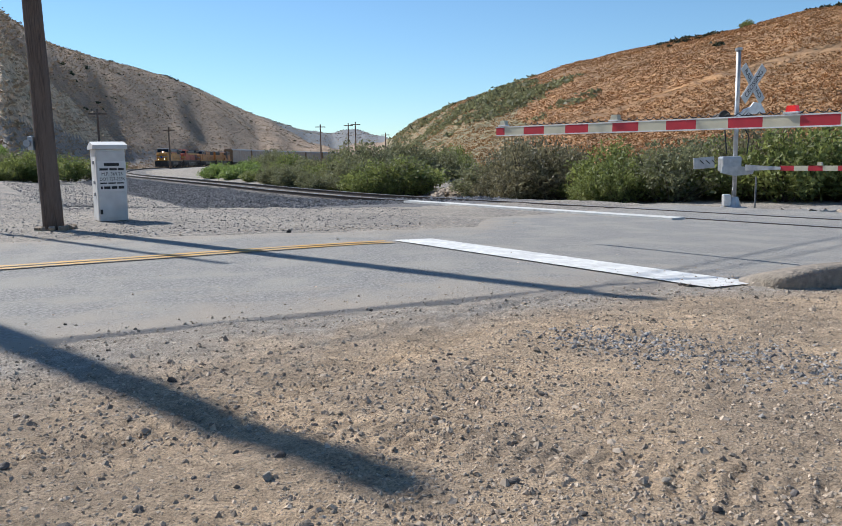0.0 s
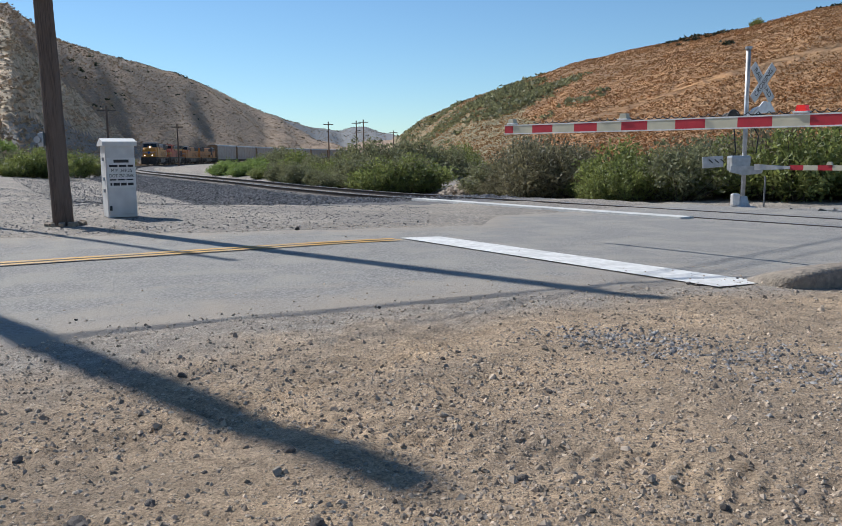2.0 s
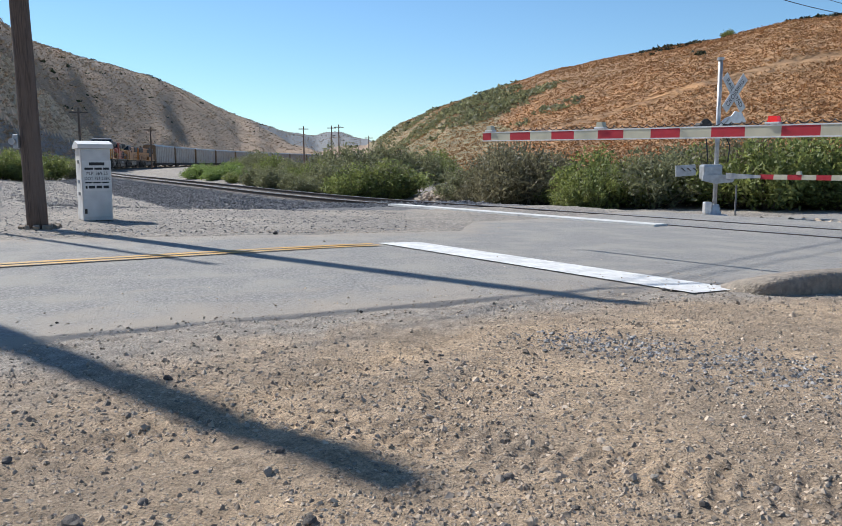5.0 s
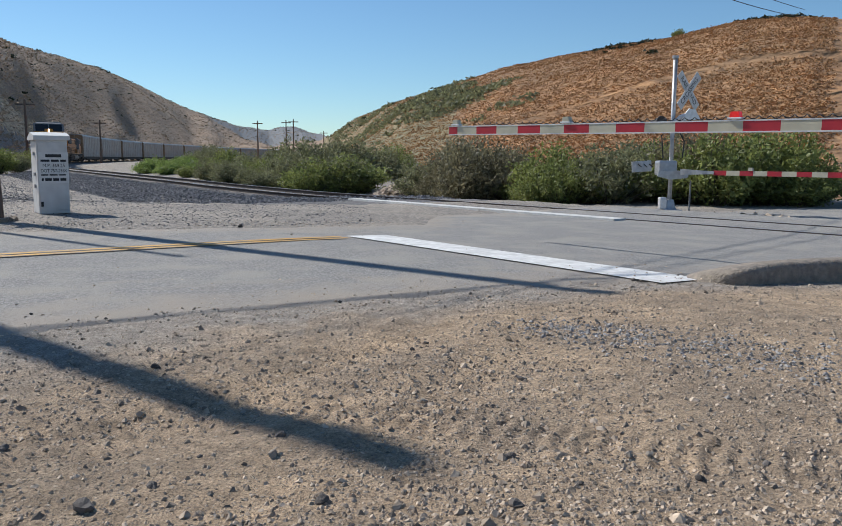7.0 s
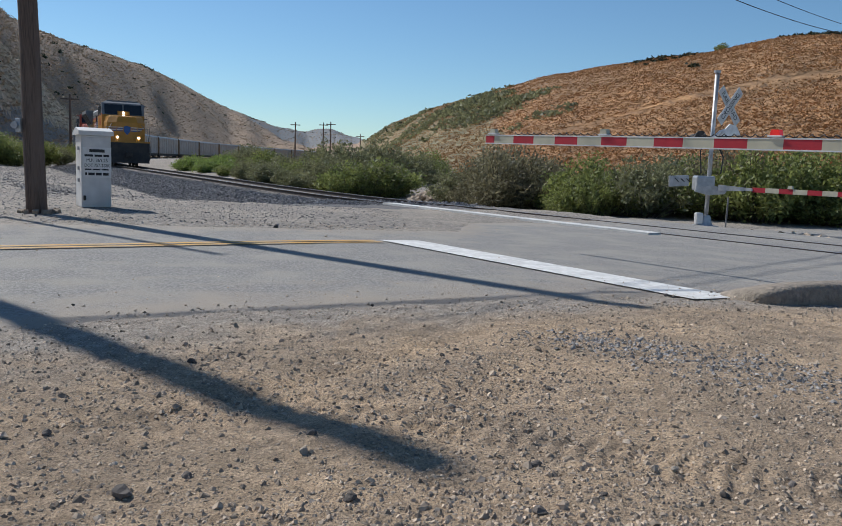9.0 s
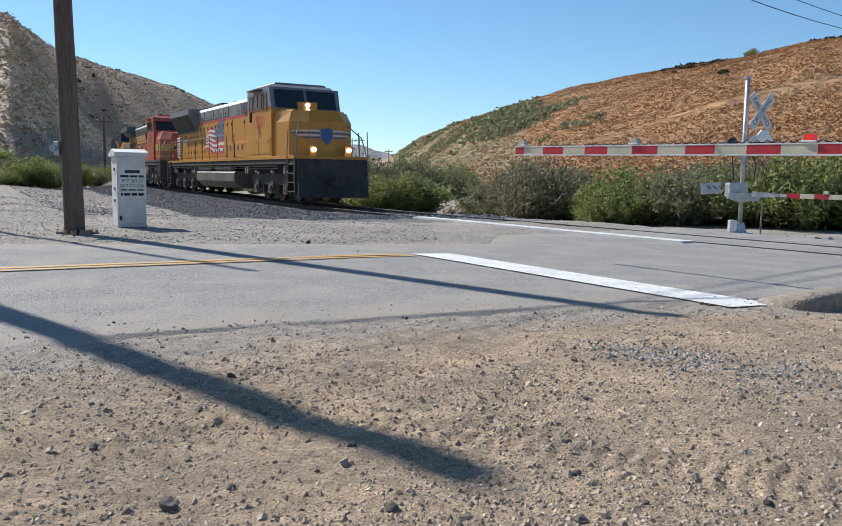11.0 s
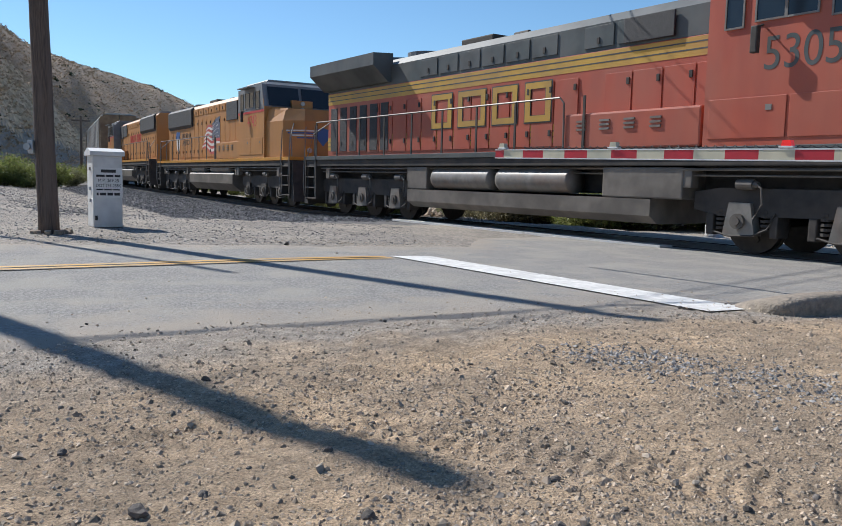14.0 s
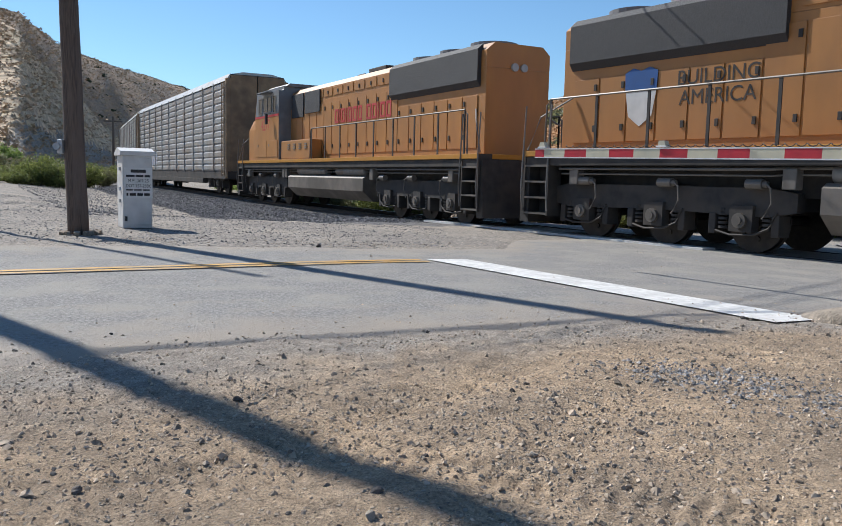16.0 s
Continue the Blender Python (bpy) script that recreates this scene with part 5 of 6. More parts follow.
def locomotive(kind, number, label, vis):
    """Local x runs to the short hood, z from the rail head; vis: the side of y that carries the art."""
    t = thing("locomotive", pose(0, 0, 0), label, "locomotive", "locomotives of the train")
    bn = kind == "orange"
    fx = {"flared": 1.3, "orange": 0.7}.get(kind, 0.0)
    low, top = (M_BN, M_BNGREEN) if bn else (M_UP, M_UPGREY) if kind == "flared" else (M_UPFADE, M_UPFADE)
    zs = 3.78 if bn else 3.78 if fx else 3.92
    # underframe
    bm = bmesh.new()
    box(bm, -10.3, 10.2 + fx, -1.46, 1.46, 1.46, 1.66, 0.02)
    box(bm, -10.2, 10.1 + fx, -0.8, 0.8, 0.95, 1.46)
    part("underframe", bm, M_DARK, t)
    bm = bmesh.new()
    box(bm, -10.3, 10.2 + fx, -1.5, 1.5, 1.66, 1.78, 0.01)
    part("deck", bm, M_BNGREEN if bn else M_UP, t)
    for cx in (-6.9, 6.9):
        bogie(t, cx, (-1.85, 0.0, 1.85), bn)
    # tank and reservoirs
    bm = bmesh.new()
    along(bm, [(-1.42, 1.12), (-1.42, 0.72), (-1.05, 0.40), (1.05, 0.40), (1.42, 0.72), (1.42, 1.12), (1.30, 1.2), (-1.30, 1.2)] if not bn else
          [(-1.42, 1.42), (-1.42, 0.6), (-1.2, 0.42), (1.2, 0.42), (1.42, 0.6), (1.42, 1.42)], -3.6, 3.4) if not bn else along(bm, [(-1.42, 0.86), (-1.42, 0.55), (-1.2, 0.40), (1.2, 0.40), (1.42, 0.55), (1.42, 0.86)], -4.2, 4.0)
    part("fuel_tank", bm, M_TANK, t, "grimy grey fuel tank")
    if bn:
        for x0, x1 in ((-4.2, -3.3), (2.1, 4.0)):
            bm = bmesh.new()
            box(bm, x0, x1, -1.42, 1.42, 0.87, 1.44, 0.03)
            part("equipment_box", bm, M_TANK, t)
    for s in (-1, 1):
        for x0, x1 in (((-3.05, -0.75), (-0.45, 1.85)) if bn else ((-3.5, -1.2), (-0.2, 2.6))):
            bm = bmesh.new()
            zc, rr = (1.16, 0.27) if bn else (1.34, 0.15)
            tube(bm, [(x0, s * 1.2, zc), (x0 + 0.06, s * 1.2, zc), (x1 - 0.06, s * 1.2, zc), (x1, s * 1.2, zc)], rr, 16)
            part("air_reservoir", bm, M_RESERVOIR, t, "pale rusty air reservoir", True)
    # hood
    end = -9.75
    bm = bmesh.new()
    box(bm, end, 4.4 + fx, -0.95, 0.95, 1.78, zs, 0.015)
    part("hood", bm, low, t)
    bm = bmesh.new()
    along(bm, [(-0.95, zs), (-0.95, 4.32), (-0.72, 4.52), (0.72, 4.52), (0.95, 4.32), (0.95, zs)], end + 0.003, 4.4 + fx)
    part("upper_hood", bm, top, t)
    for s in (-1, 1):
        y0, y1 = sorted((s * 0.951, s * 0.956))
        if kind == "flared":
            bm = bmesh.new()
            box(bm, end, 4.4 + fx, y0, y1, zs - 0.1, zs)
            part("red_band", bm, M_UPRED, t)
        if bn:
            for z0, z1 in ((1.98, 2.38), (3.42, 3.76)):
                bm = bmesh.new()
                box(bm, end, 4.4 + fx, y0, y1, z0, z1)
                band = part("yellow_band", bm, M_BNYEL, t)
                for z in (z0 + 0.11, z0 + 0.24):
                    bm = bmesh.new()
                    box(bm, end, 4.4 + fx, *sorted((s * 0.9565, s * 0.959)), z, z + 0.025)
                    part("pinstripe", bm, M_BNGREEN, band)
        # doors with latches
        n = 19
        for i in range(n):
            x = end + 0.35 + i * 0.735
            zt = 3.25 if (x < -5.3 and not bn) else zs - 0.16
            for za, zb in ((1.95, zt),) if not bn else ((1.9, 3.3),):
                bm = bmesh.new()
                y0, y1 = sorted((s * 0.957, s * 0.972))
                box(bm, x, x + 0.69, y0, y1, za, zb, 0.006)
                door = part("hood_door", bm, low, t)
                for z in (za + 0.22, zb - 0.25):
                    bm = bmesh.new()
                    y0, y1 = sorted((s * 0.972, s * 0.995))
                    box(bm, x + 0.57, x + 0.64, y0, y1, z, z + 0.13, 0.004)
                    part("latch", bm, M_DARK, door)
        for i in range(8):
            x = -4.4 + i * 0.9
            bm = bmesh.new()
            y0, y1 = sorted((s * 0.953, s * 0.97))
            box(bm, x, x + 0.8, y0, y1, zs + 0.07, 4.28, 0.006)
            door = part("upper_door", bm, top, t)
            bm = bmesh.new()
            box(bm, x + 0.36, x + 0.43, *sorted((s * 0.97, s * 0.99)), zs + 0.14, zs + 0.26)
            part("latch", bm, M_DARK, door)
        # radiators
        if kind == "flared":
            bm = bmesh.new()
            along(bm, [(s * 0.96, 3.3), (s * 1.5, 4.25), (s * 1.5, 4.52), (s * 0.9, 4.56), (s * 0.9, 3.4)], -9.6, -4.9)
            part("radiator_wing", bm, M_UPGREY, t)
            for i in range(3):
                bm = bmesh.new()
                a = Vector((0, s * 1.01, 3.36))
                c = Vector((0, s * 1.51, 4.22))
                x0, x1 = -9.45 + i * 1.5, -8.02 + i * 1.5
                bm.faces.new([bm.verts.new(p + Vector((x, s * 0.012, 0))) for p, x in ((a, x0), (a, x1), (c, x1), (c, x0))])
                part("radiator_screen", bm, M_GRILLE, t)
            for i in range(8):
                bm = bmesh.new()
                prism(bm, [(-9.7, 1.98 + i * 0.155), (-9.0, 1.98 + i * 0.155), (-9.0, 2.07 + i * 0.155), (-9.7, 2.07 + i * 0.155)], *sorted((s * 0.975, s * 1.05)))
                part("louvre", bm, M_WHITE, t, "pale slanted louvre")
        elif bn:
            bm = bmesh.new()
            along(bm, [(s * 0.9, 3.85), (s * 1.05, 3.85), (s * 1.55, 4.28), (s * 1.55, 4.62), (s * 0.9, 4.66)], -9.9, -5.9)
            part("radiator_wing", bm, M_BNGREEN, t)
            for i in range(6):
                bm = bmesh.new()
                box(bm, -9.5 + i * 0.62, -9.08 + i * 0.62, *sorted((s * 0.973, s * 0.985)), 1.95, 3.3)
                part("grille", bm, M_GRILLE, t)
        else:
            bm = bmesh.new()
            along(bm, [(s * 0.96, 3.45), (s * 1.06, 3.6), (s * 1.06, 4.36), (s * 0.9, 4.5), (s * 0.9, 3.5)], -9.5, -4.6)
            part("radiator_wing", bm, M_GRILLE, t)
        for x0, x1, z0 in ((2.1, 3.3, zs + 0.05),) if (fx or bn) else ((1.2, 2.75, 3.5), (2.9, 4.2, 3.4)):
            bm = bmesh.new()
            box(bm, x0, x1, *sorted((s * 0.975, s * 1.02)), z0, 4.3, 0.01)
            part("intake_grille", bm, M_GRILLE, t)
        # piping and small gear under the deck
        for z, yy, r in ((1.40, 1.40, 0.025), (1.30, 1.34, 0.018)):
            bm = bmesh.new()
            tube(bm, [(-9.3, s * yy, z), (-4.5, s * yy, z), (-4.3, s * (yy - 0.1), z + 0.02), (4.2, s * (yy - 0.1), z + 0.02), (4.4, s * yy, z), (9.2, s * yy, z)], r, 6)
            part("pipe", bm, M_TANK, t)
        for x in (-4.15, -8.9, 4.05, 3.75, 8.75):
            bm = bmesh.new()
            box(bm, x - 0.12, x + 0.12, *sorted((s * 1.2, s * 1.4)), 1.08, 1.42, 0.02)
            part("valve_box", bm, M_RESERVOIR if x > 8 else M_TANK, t)
        bm = bmesh.new()
        box(bm, 1.0, 4.3, *sorted((s * 0.973, s * 1.42)), 1.79, 2.5, 0.04)
        lk = part("locker", bm, low, t)
        for k in range(4):
            bm = bmesh.new()
            for j in range(3):
                box(bm, 1.35 + k * 0.62, 1.60 + k * 0.62, *sorted((s * 1.421, s * 1.445)), 2.16 + j * 0.08, 2.2 + j * 0.08)
            part("vent", bm, M_RESERVOIR, lk)
        rail_posts(t, -9.6, 0.85 + fx, s * 1.44, 2.85, 9)
        steps(t, 9.75, s)
        steps(t, -9.95, s)
    for i in range(3):
        bm = bmesh.new()
        disc(bm, (-8.6 + i * 1.6, 0, 4.6), (0, 0, 1), 0.62, 0.14, 20)
        part("roof_fan", bm, M_UPGREY, t)
    bm = bmesh.new()
    box(bm, -3.2, -1.9, -0.5, 0.5, 4.52, 4.72, 0.03)
    part("exhaust_hatch", bm, M_DARK, t)
    # cab
    bm = bmesh.new()
    prism(bm, [(4.4, 1.78), (7.5, 1.78), (7.5, 3.7), (7.2, 4.55), (6.95, 4.68), (4.4, 4.68)], -1.48, 1.48)
    bmesh.ops.bevel(bm, geom=[e for e in bm.edges if abs(e.verts[0].co.y - e.verts[1].co.y) < 0.01 and min(v.co.z for v in e.verts) > 4.5], offset=0.22, segments=3, affect="EDGES")
    for f in bm.faces:
        if f.calc_center_median().z > 3.9:
            f.material_index = 1
    cab = part("cab", bm, [low, M_BN if bn else M_UPGREY], t)
    bm = bmesh.new()
    zc = 4.3 if bn else 3.78 if fx else 3.6
    prism(bm, [(4.39, zc), (7.46, zc), (7.23, 4.56), (6.98, 4.50), (4.39, 4.50)], -1.486, 1.486)
    part("cab_band", bm, M_BN if bn else M_UPGREY, cab)
    bm = bmesh.new()
    along(bm, [(-1.2, 4.66), (1.2, 4.66), (1.05, 4.78), (-1.05, 4.78)], 4.3, 6.8)
    part("cab_roof", bm, M_BN if bn else M_UPGREY, cab)
    if not bn:
        bm = bmesh.new()
        prism(bm, [(7.45, 3.5), (7.62, 3.5), (7.62, 3.98), (7.40, 3.98)], -0.42, 0.42)
        part("light_tower", bm, low, cab)
        bm = bmesh.new()
        for s in (-1, 1):
            box(bm, 4.4, 7.5, *sorted((s * 1.487, s * 1.491)), zc - 0.09, zc - 0.01)
        part("red_band", bm, M_UPRED, cab)
    for s in (-1, 1):
        for x0, x1, z0, z1 in ((4.75, 5.05, 3.68, 4.3), (5.3, 6.3, 3.74, 4.3), (6.55, 6.95, 3.66, 4.3)):
            bm = bmesh.new()
            y0, y1 = sorted((s * 1.488, s * 1.51))
            for q in ((x0 - 0.03, x0, z0 - 0.03, z1 + 0.03), (x1, x1 + 0.03, z0 - 0.03, z1 + 0.03), (x0, x1, z0 - 0.03, z0), (x0, x1, z1, z1 + 0.03)):
                box(bm, q[0], q[1], y0, y1, q[2], q[3])
            if x1 - x0 > 0.8:
                box(bm, (x0 + x1) / 2 - 0.025, (x0 + x1) / 2 + 0.025, y0, y1, z0, z1)
            wf = part("window_frame", bm, M_RESERVOIR, cab)
            bm = bmesh.new()
            box(bm, x0, x1, *sorted((s * 1.487, s * 1.495)), z0, z1)
            part("pane", bm, M_GLASS, wf)
        bm = bmesh.new()
        prism(bm, [(5.15, 4.46), (6.45, 4.46), (6.45, 4.5), (5.15, 4.5)], *sorted((s * 1.49, s * 1.78)))
        part("sun_visor", bm, low if bn else M_UPGREY, cab)
        bm = bmesh.new()
        box(bm, 5.35, 5.47, *sorted((s * 1.62, s * 1.72)), 3.2, 3.62, 0.02)
        tube(bm, [(5.41, s * 1.48, 3.66), (5.41, s * 1.66, 3.6)], 0.015, 5)
        part("mirror", bm, M_DARK, cab)
        for x0, x1 in ((4.5, 5.9), (5.95, 7.35)):
            bm = bmesh.new()
            box(bm, x0, x1, *sorted((s * 1.482, s * 1.497)), 1.9, 2.55, 0.008)
            pn = part("cab_panel", bm, low, cab)
            bm = bmesh.new()
            box(bm, x1 - 0.35, x1 - 0.24, *sorted((s * 1.498, s * 1.506)), 2.33, 2.42)
            part("latch", bm, M_RESERVOIR, pn)
    # windshield and nose
    bm = bmesh.new()
    for y0, y1 in ((-1.3, -0.06), (0.06, 1.3)):
        q = [Vector((7.515, y, 3.74)) for y in (y0, y1)] + [Vector((7.26, y, 4.46)) for y in (y1, y0)]
        bm.faces.new([bm.verts.new(p + Vector((0.012, 0, 0.004))) for p in q])
    part("windshield", bm, M_GLASS, cab)
    nz = 3.52
    bm = bmesh.new()
    lo = [(7.5, -1.4), (9.0, -1.3), (9.62, -0.72), (9.62, 0.72), (9.0, 1.3), (7.5, 1.4)]
    hi = [(7.5, -1.3), (8.85, -1.12), (9.4, -0.62), (9.4, 0.62), (8.85, 1.12), (7.5, 1.3)]
    a = [bm.verts.new((x, y, 1.78)) for x, y in lo]
    b2 = [bm.verts.new((x, y, 3.1)) for x, y in lo]
    c = [bm.verts.new((x, y, nz + 0.14 * (9.4 - x) / 1.9)) for x, y in hi]
    for u, v in ((a, b2), (b2, c)):
        for i in range(6):
            bm.faces.new((u[i], u[(i + 1) % 6], v[(i + 1) % 6], v[i]))
    bm.faces.new(c)
    bmesh.ops.bevel(bm, geom=[e for e in bm.edges if all(v in c for v in e.verts)], offset=0.07, segments=2, affect="EDGES")
    nose = part("nose", bm, low, t)
    for y in (-0.14, 0.14):
        bm = bmesh.new()
        if bn:
            disc(bm, (9.62, 0.35, 3.25 + y * 0.85), (1, 0, 0), 0.11, 0.08, 18)
        else:
            disc(bm, (7.63, 0.0, 3.75 + y * 0.8), (1, 0, 0), 0.085, 0.08, 18)
        part("headlight", bm, M_BEAM if number == "3081" else M_LENS, nose, "round headlight")
    for y in (-0.72, 0.72):
        bm = bmesh.new()
        box(bm, 10.0, 10.06, y - 0.13, y + 0.13, 1.78, 2.16)
        stand = part("light_bracket", bm, M_UP if not bn else M_BN, t)
        bm = bmesh.new()
        disc(bm, (10.1, y, 2.02), (1, 0, 0), 0.085, 0.12, 16)
        part("ditch_light", bm, M_BEAM if number == "3081" else M_LENS, stand, "round ditch light")
    if not bn:
        for s in (-1, 1):
            for j in range(4):
                bm = bmesh.new()
                z, w = 2.72 - j * 0.085, 1.0 - j * 0.22
                bm.faces.new([bm.verts.new(p) for p in ((9.626, s * 0.26, z), (9.626, s * 0.70, z), (9.626, s * 0.70, z + 0.05), (9.626, s * 0.26, z + 0.05))])
                k = min(w, 0.85)
                p0, p1 = Vector((9.629, s * 0.72, z)), Vector((9.01, s * 1.305, z))
                q0, q1 = p0, p0.lerp(p1, k)
                off = Vector((0.006, s * 0.006, 0))
                bm.faces.new([bm.verts.new(p + off) for p in (q0, q1, q1 + Vector((0, 0, 0.05)), q0 + Vector((0, 0, 0.05)))])
                part("wing_stripe", bm, M_WHITE if j % 2 == 0 else M_BLUE, nose)
        bm = bmesh.new()
        bm.faces.new([bm.verts.new((9.632, y, z)) for y, z in ((-0.24, 2.8), (-0.22, 2.45), (0, 2.2), (0.22, 2.45), (0.24, 2.8), (0, 2.86))])
        part("emblem", bm, M_BLUE, nose, "plain blue shield")
    else:
        for s in (-1, 1):
            bm = bmesh.new()
            y0, y1 = sorted((s * 1.302, s * 1.42))
            q = [(7.5, 1.404), (9.0, 1.304), (9.62, 0.724)]
            for (xa, ya), (xb, yb) in zip(q, q[1:]):
                for z0, z1 in ((2.35, 2.8), (1.95, 2.05)):
                    o = 0.006
                    bm.faces.new([bm.verts.new(p) for p in ((xa + o, s * (ya + o), z0), (xb + o, s * (yb + o), z0), (xb + o, s * (yb + o), z1), (xa + o, s * (ya + o), z1))])
            part("yellow_band", bm, M_BNYEL, nose)
        bm = bmesh.new()
        bm.faces.new([bm.verts.new((9.627, y, z)) for y, z in ((-0.72, 2.35), (0.72, 2.35), (0.72, 2.8), (-0.72, 2.8))])
        pl = part("emblem", bm, M_BNYEL, nose, "plain yellow emblem")
        bm = bmesh.new()
        for y in (-0.5, -0.16, 0.2, 0.5):
            bm.faces.new([bm.verts.new((9.632, y + dy, z)) for dy, z in ((-0.12, 2.45), (0.12, 2.45), (0.12, 2.7), (-0.12, 2.7))])
        part("emblem_block", bm, M_INK, pl)
    # pilot, grab rails, couplers
    for s, x in ((1, 10.2), (-1, -10.3)):
        bm = bmesh.new()
        prism(bm, [(x - 0.08, 0.25), (x + s * 0.25, 0.22), (x + s * 0.12, 0.9), (x + s * 0.08, 1.62), (x - 0.08, 1.62)] if s > 0 else [(x + 0.08, 0.25), (x + s * 0.2, 0.25), (x + s * 0.1, 1.62), (x + 0.08, 1.62)], -1.42, 1.42)
        part("pilot", bm, M_DARK, t)
        coupler(t, x, s)
        for y in (-1.0, 1.0):
            bm = bmesh.new()
            tube(bm, [(x, y * 1.42, 1.8), (x - s * 0.3, y * 1.35, 2.5), (x - s * 0.9, y * 1.0, 3.0 if s > 0 else 2.9)], 0.022, 6)
            part("grab_iron", bm, M_RESERVOIR, t, "pale slanting grab iron")
    # rear lamps and roof gear
    for y in (-0.14, 0.14):
        bm = bmesh.new()
        disc(bm, (end - 0.02, y, 3.95), (1, 0, 0), 0.1, 0.08, 16)
        part("rear_lamp", bm, M_LENS, t)
    bm = bmesh.new()
    for y in (-0.16, 0, 0.16):
        disc(bm, (-0.6 if not bn else -1.2, y, 4.66), (1, 0, 0), 0.06, 0.5, 10)
    part("horn", bm, M_DARK, t)
    # the longer frame carries its cab end further forward
    if fx:
        for ob in t.children:
            if min(c[0] for c in ob.bound_box) > 0.95:
                ob.matrix_basis = pose(fx, 0, 0) @ ob.matrix_basis
    # art and number
    v, rz = vis, (0 if vis < 0 else 180)
    writing("number", number, 0.74 if kind != "plain" else 0.62, M_UPRED if not bn else M_BNGREEN, t, pose(6.1 + fx, v * 1.4835, 3.18, 90, 0, rz), 0.001, 0.9)
    if kind == "flared":
        flag(t, -3.6, 0.2, 2.0, 3.72, v * 0.9745)
        shield(t, -7.9, v * 0.975, 2.95, 0.42, v)
    elif kind == "plain" and number == "4743":
        flag(t, -2.8, 0.1, 2.0, 3.75, v * 0.9745)
        shield(t, -7.6, v * 0.975, 2.85, 0.8, v)
        for z, text in ((3.06, "BUILDING"), (2.7, "AMERICA")):
            writing("lettering", text, 0.38, M_DARK, t, pose(-5.9, v * 0.976, z, 90, 0, rz), 0.001, 1.0)
    elif kind == "plain":
        bars_text(t, "lettering_bar", -4.6, 3.0, 0.48, (0.34, 0.34, 0.1, 0.34, 0.34, -0.2, 0.32, 0.34, 0.32, 0.1, 0.3, 0.1, 0.32), v * 0.976, v, M_UPRED, 0.08, 0.09)
    else:
        bars_text(t, "lettering_bar", -3.8, 2.42, 0.92, (0.95, 1.15, 0.95, 0.9), v * 0.976, v, M_BNGREEN, 0.22, 0.22)
        bars_text(t, "lettering_bar", -3.77, 2.45, 0.86, (0.89, 1.09, 0.89, 0.84), v * 0.983, v, M_BNYEL, 0.28, 0.17)
    return t


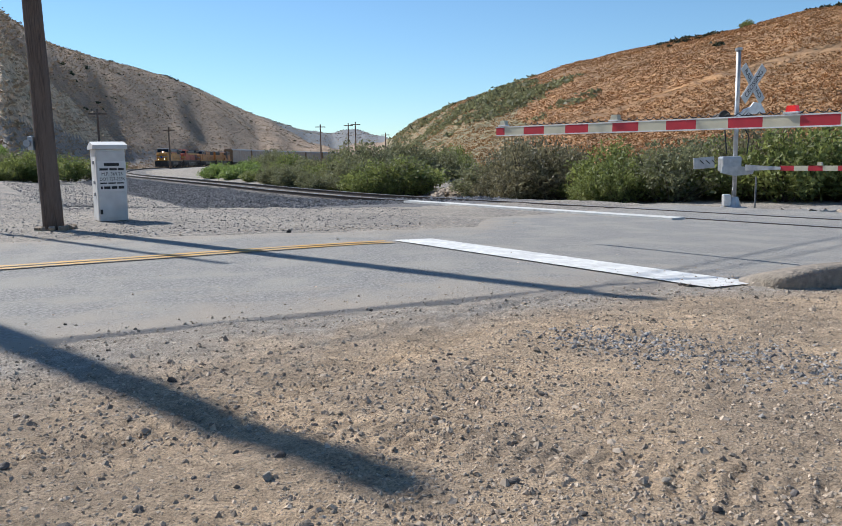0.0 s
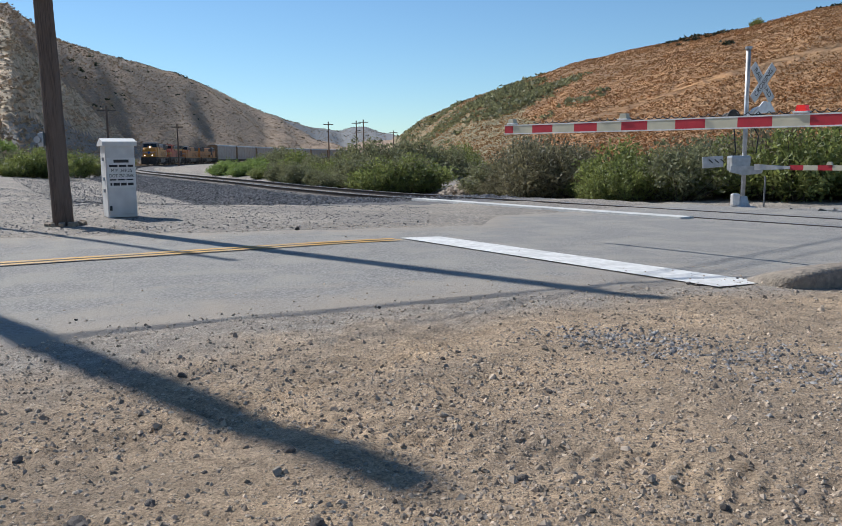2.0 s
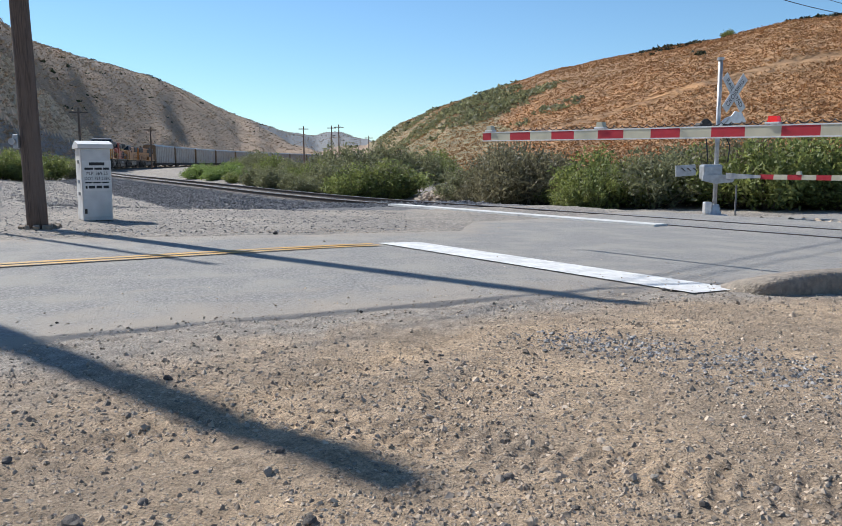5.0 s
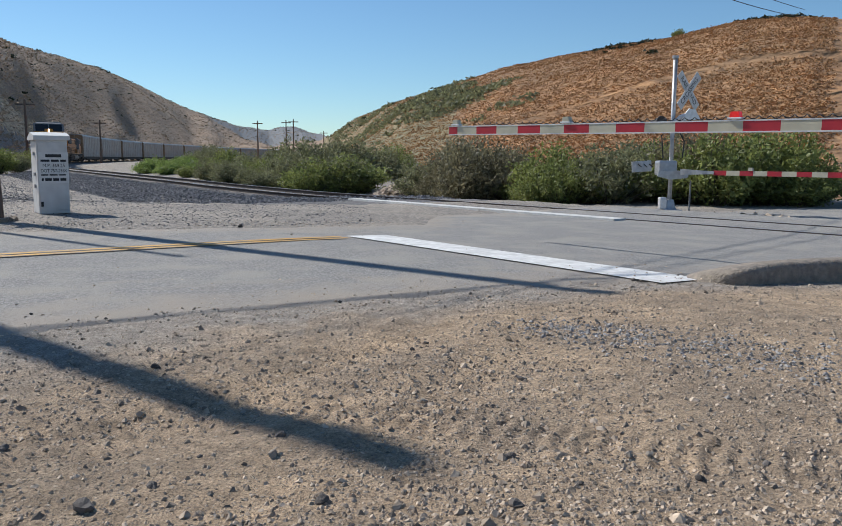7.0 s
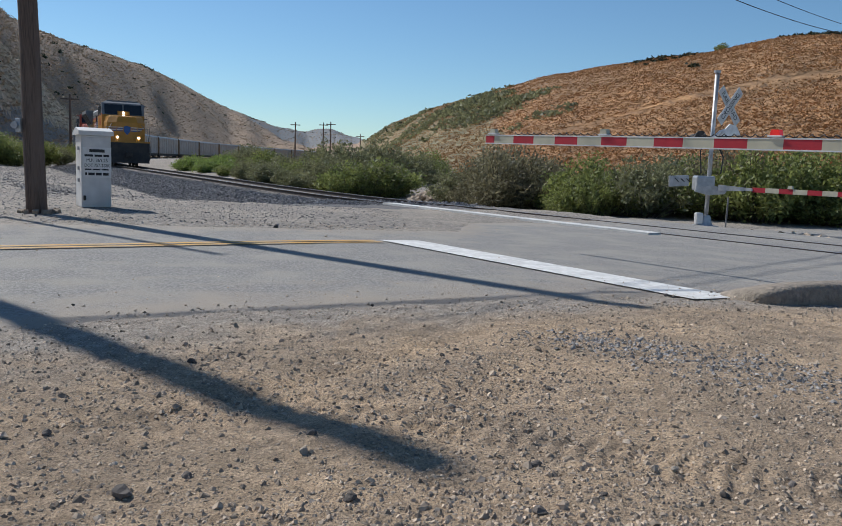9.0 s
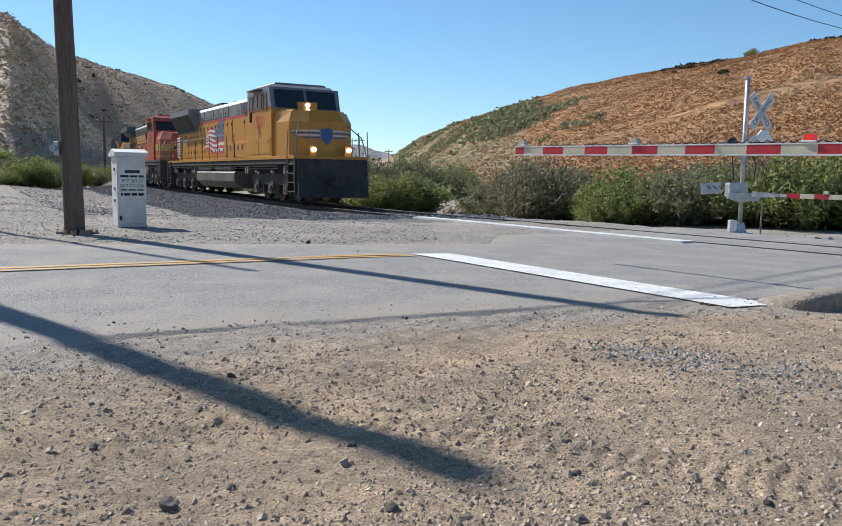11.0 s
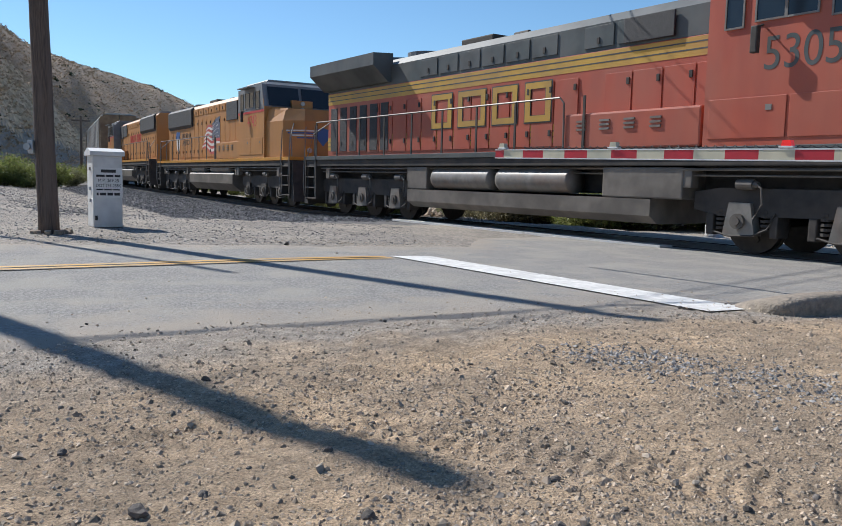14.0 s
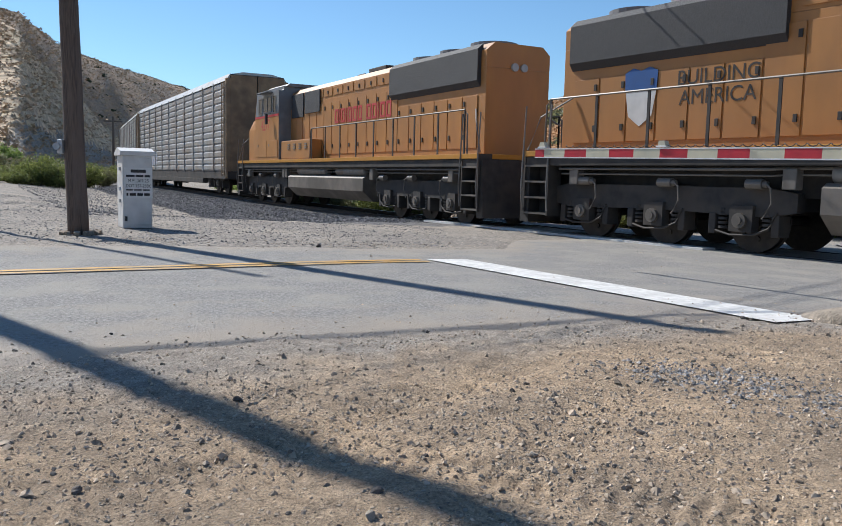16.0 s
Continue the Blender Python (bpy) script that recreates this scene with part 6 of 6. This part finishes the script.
def autorack():
    t = thing("autorack_car", pose(0, 0, 0), "tall galvanized covered car carrier with corrugated side panels", "freight car", "freight cars of the train")
    for cx in (-9.9, 9.9):
        bogie(t, cx, (-0.85, 0.85))
    bm = bmesh.new()
    box(bm, -13.3, 13.3, -1.45, 1.45, 0.75, 1.12, 0.02)
    box(bm, -8.2, 8.2, -1.48, 1.48, 0.5, 0.75, 0.02)
    part("underframe", bm, M_DARK, t)
    for s in (-1, 1):
        for i in range(11):
            x0 = -13.05 + i * 2.373
            bm = bmesh.new()
            prof = []
            for k in range(13):
                z = 1.15 + k * 0.325
                prof += [(s * 1.46, z), (s * 1.49, z + 0.06), (s * 1.49, z + 0.24), (s * 1.46, z + 0.3)]
            prof = [(s * 1.42, 1.13)] + prof + [(s * 1.42, 5.37)]
            along(bm, prof, x0 + 0.05, x0 + 2.32)
            part("side_panel", bm, M_RACK, t)
            bm = bmesh.new()
            box(bm, x0 - 0.05, x0 + 0.05, *sorted((s * 1.42, s * 1.53)), 1.12, 5.45)
            part("post", bm, M_RACK, t)
        bm = bmesh.new()
        along(bm, [(s * 1.42, 5.38), (s * 1.52, 5.38), (s * 1.30, 5.72), (s * 1.25, 5.68)], -13.2, 13.2)
        part("roof_edge", bm, M_RACKROOF, t)
        for x in (-13.15, 13.15):
            bm = bmesh.new()
            box(bm, x - 0.14, x + 0.14, *sorted((s * 1.30, s * 1.52)), 0.8, 5.5, 0.02)
            part("corner_post", bm, M_RACKEND, t)
            bm = bmesh.new()
            sx = 1 if x > 0 else -1
            for k in range(13):
                box(bm, x - sx * 0.55, x - sx * 0.15, *sorted((s * 1.54, s * 1.57)), 1.0 + k * 0.34, 1.03 + k * 0.34)
            for dx in (0.15, 0.55):
                box(bm, x - sx * dx - 0.02, x - sx * dx + 0.02, *sorted((s * 1.53, s * 1.58)), 0.9, 5.35)
            part("ladder", bm, M_RACKEND, t)
        bm = bmesh.new()
        for k in range(5):
            x = -9.5 + k * 0.85
            prism(bm, [(x, 1.5), (x + 0.75, 1.45 + 0.1 * (k % 2)), (x + 0.65, 2.2 + 0.15 * (k % 3)), (x + 0.1, 2.1)], *sorted((s * 1.492, s * 1.496)))
        part("paint_tag", bm, M_GRAF, t, "faded blue and white spray paint")
    bm = bmesh.new()
    along(bm, [(-1.30, 5.69), (1.30, 5.69), (0.7, 5.82), (-0.7, 5.82)], -13.2, 13.2)
    part("roof", bm, M_RACKROOF, t)
    for x, s in ((-13.2, -1), (13.2, 1)):
        for y in (-1, 1):
            bm = bmesh.new()
            y0, y1 = sorted((y * 0.02, y * 1.3))
            box(bm, x, x + s * 0.06, y0, y1, 1.13, 5.66, 0.01) if s > 0 else box(bm, x - 0.06, x, y0, y1, 1.13, 5.66, 0.01)
            part("end_door", bm, M_RACKEND, t)
        coupler(t, x, s)
    return t


consist = [(locomotive("flared", "3081", "yellow and grey diesel locomotive with flared radiators and lit headlights", -1), 12.45, 11.15, 0),
           (locomotive("orange", "5305", "orange diesel locomotive with yellow bands and dark green roof", -1), 11.9, 11.2, 0),
           (locomotive("plain", "4743", "yellow diesel locomotive with a painted flag on its hood", -1), 11.1, 11.1, 0),
           (locomotive("plain", "4277", "sunfaded yellow diesel locomotive running long hood first", 1), 11.1, 11.1, 180)]
rack = autorack()
consist.append((rack, 13.8, 13.8, 0))
for i in range(13):
    consist.append((copy_thing(rack, pose(0, 0, 0)), 13.8, 13.8, 0))


FRONT = [(0.0, -190.1), (16.0, 67.6)]


def motions():
    back = 0.0
    for t, ahead, behind, turned in consist:
        rows = []
        for k in range(0, 65):
            tt = k / 4
            s = float(np.interp(tt, [a for a, _ in FRONT], [b for _, b in FRONT])) - back - ahead
            (xa, ya), (xb, yb) = on_track(s - 6.9), on_track(s + 6.9)
            h = math.degrees(math.atan2(yb - ya, xb - xa))
            rows.append((tt, pose((xa + xb) / 2, (ya + yb) / 2, rail_z(s), 0, 0, h + turned)))
        walk(t, rows)
        back += ahead + behind
        flip = -1 if turned else 1
        speed = (FRONT[1][1] - FRONT[0][1]) / 16.0 / 0.53
        for ws, x, owner in turning:
            if owner is t:
                walk(ws, [(k / FPS, pose(x, 0, 0.53, 0, math.degrees(flip * speed * k / FPS) % 360, 0)) for k in range(0, 16 * FPS + 1)])


motions()
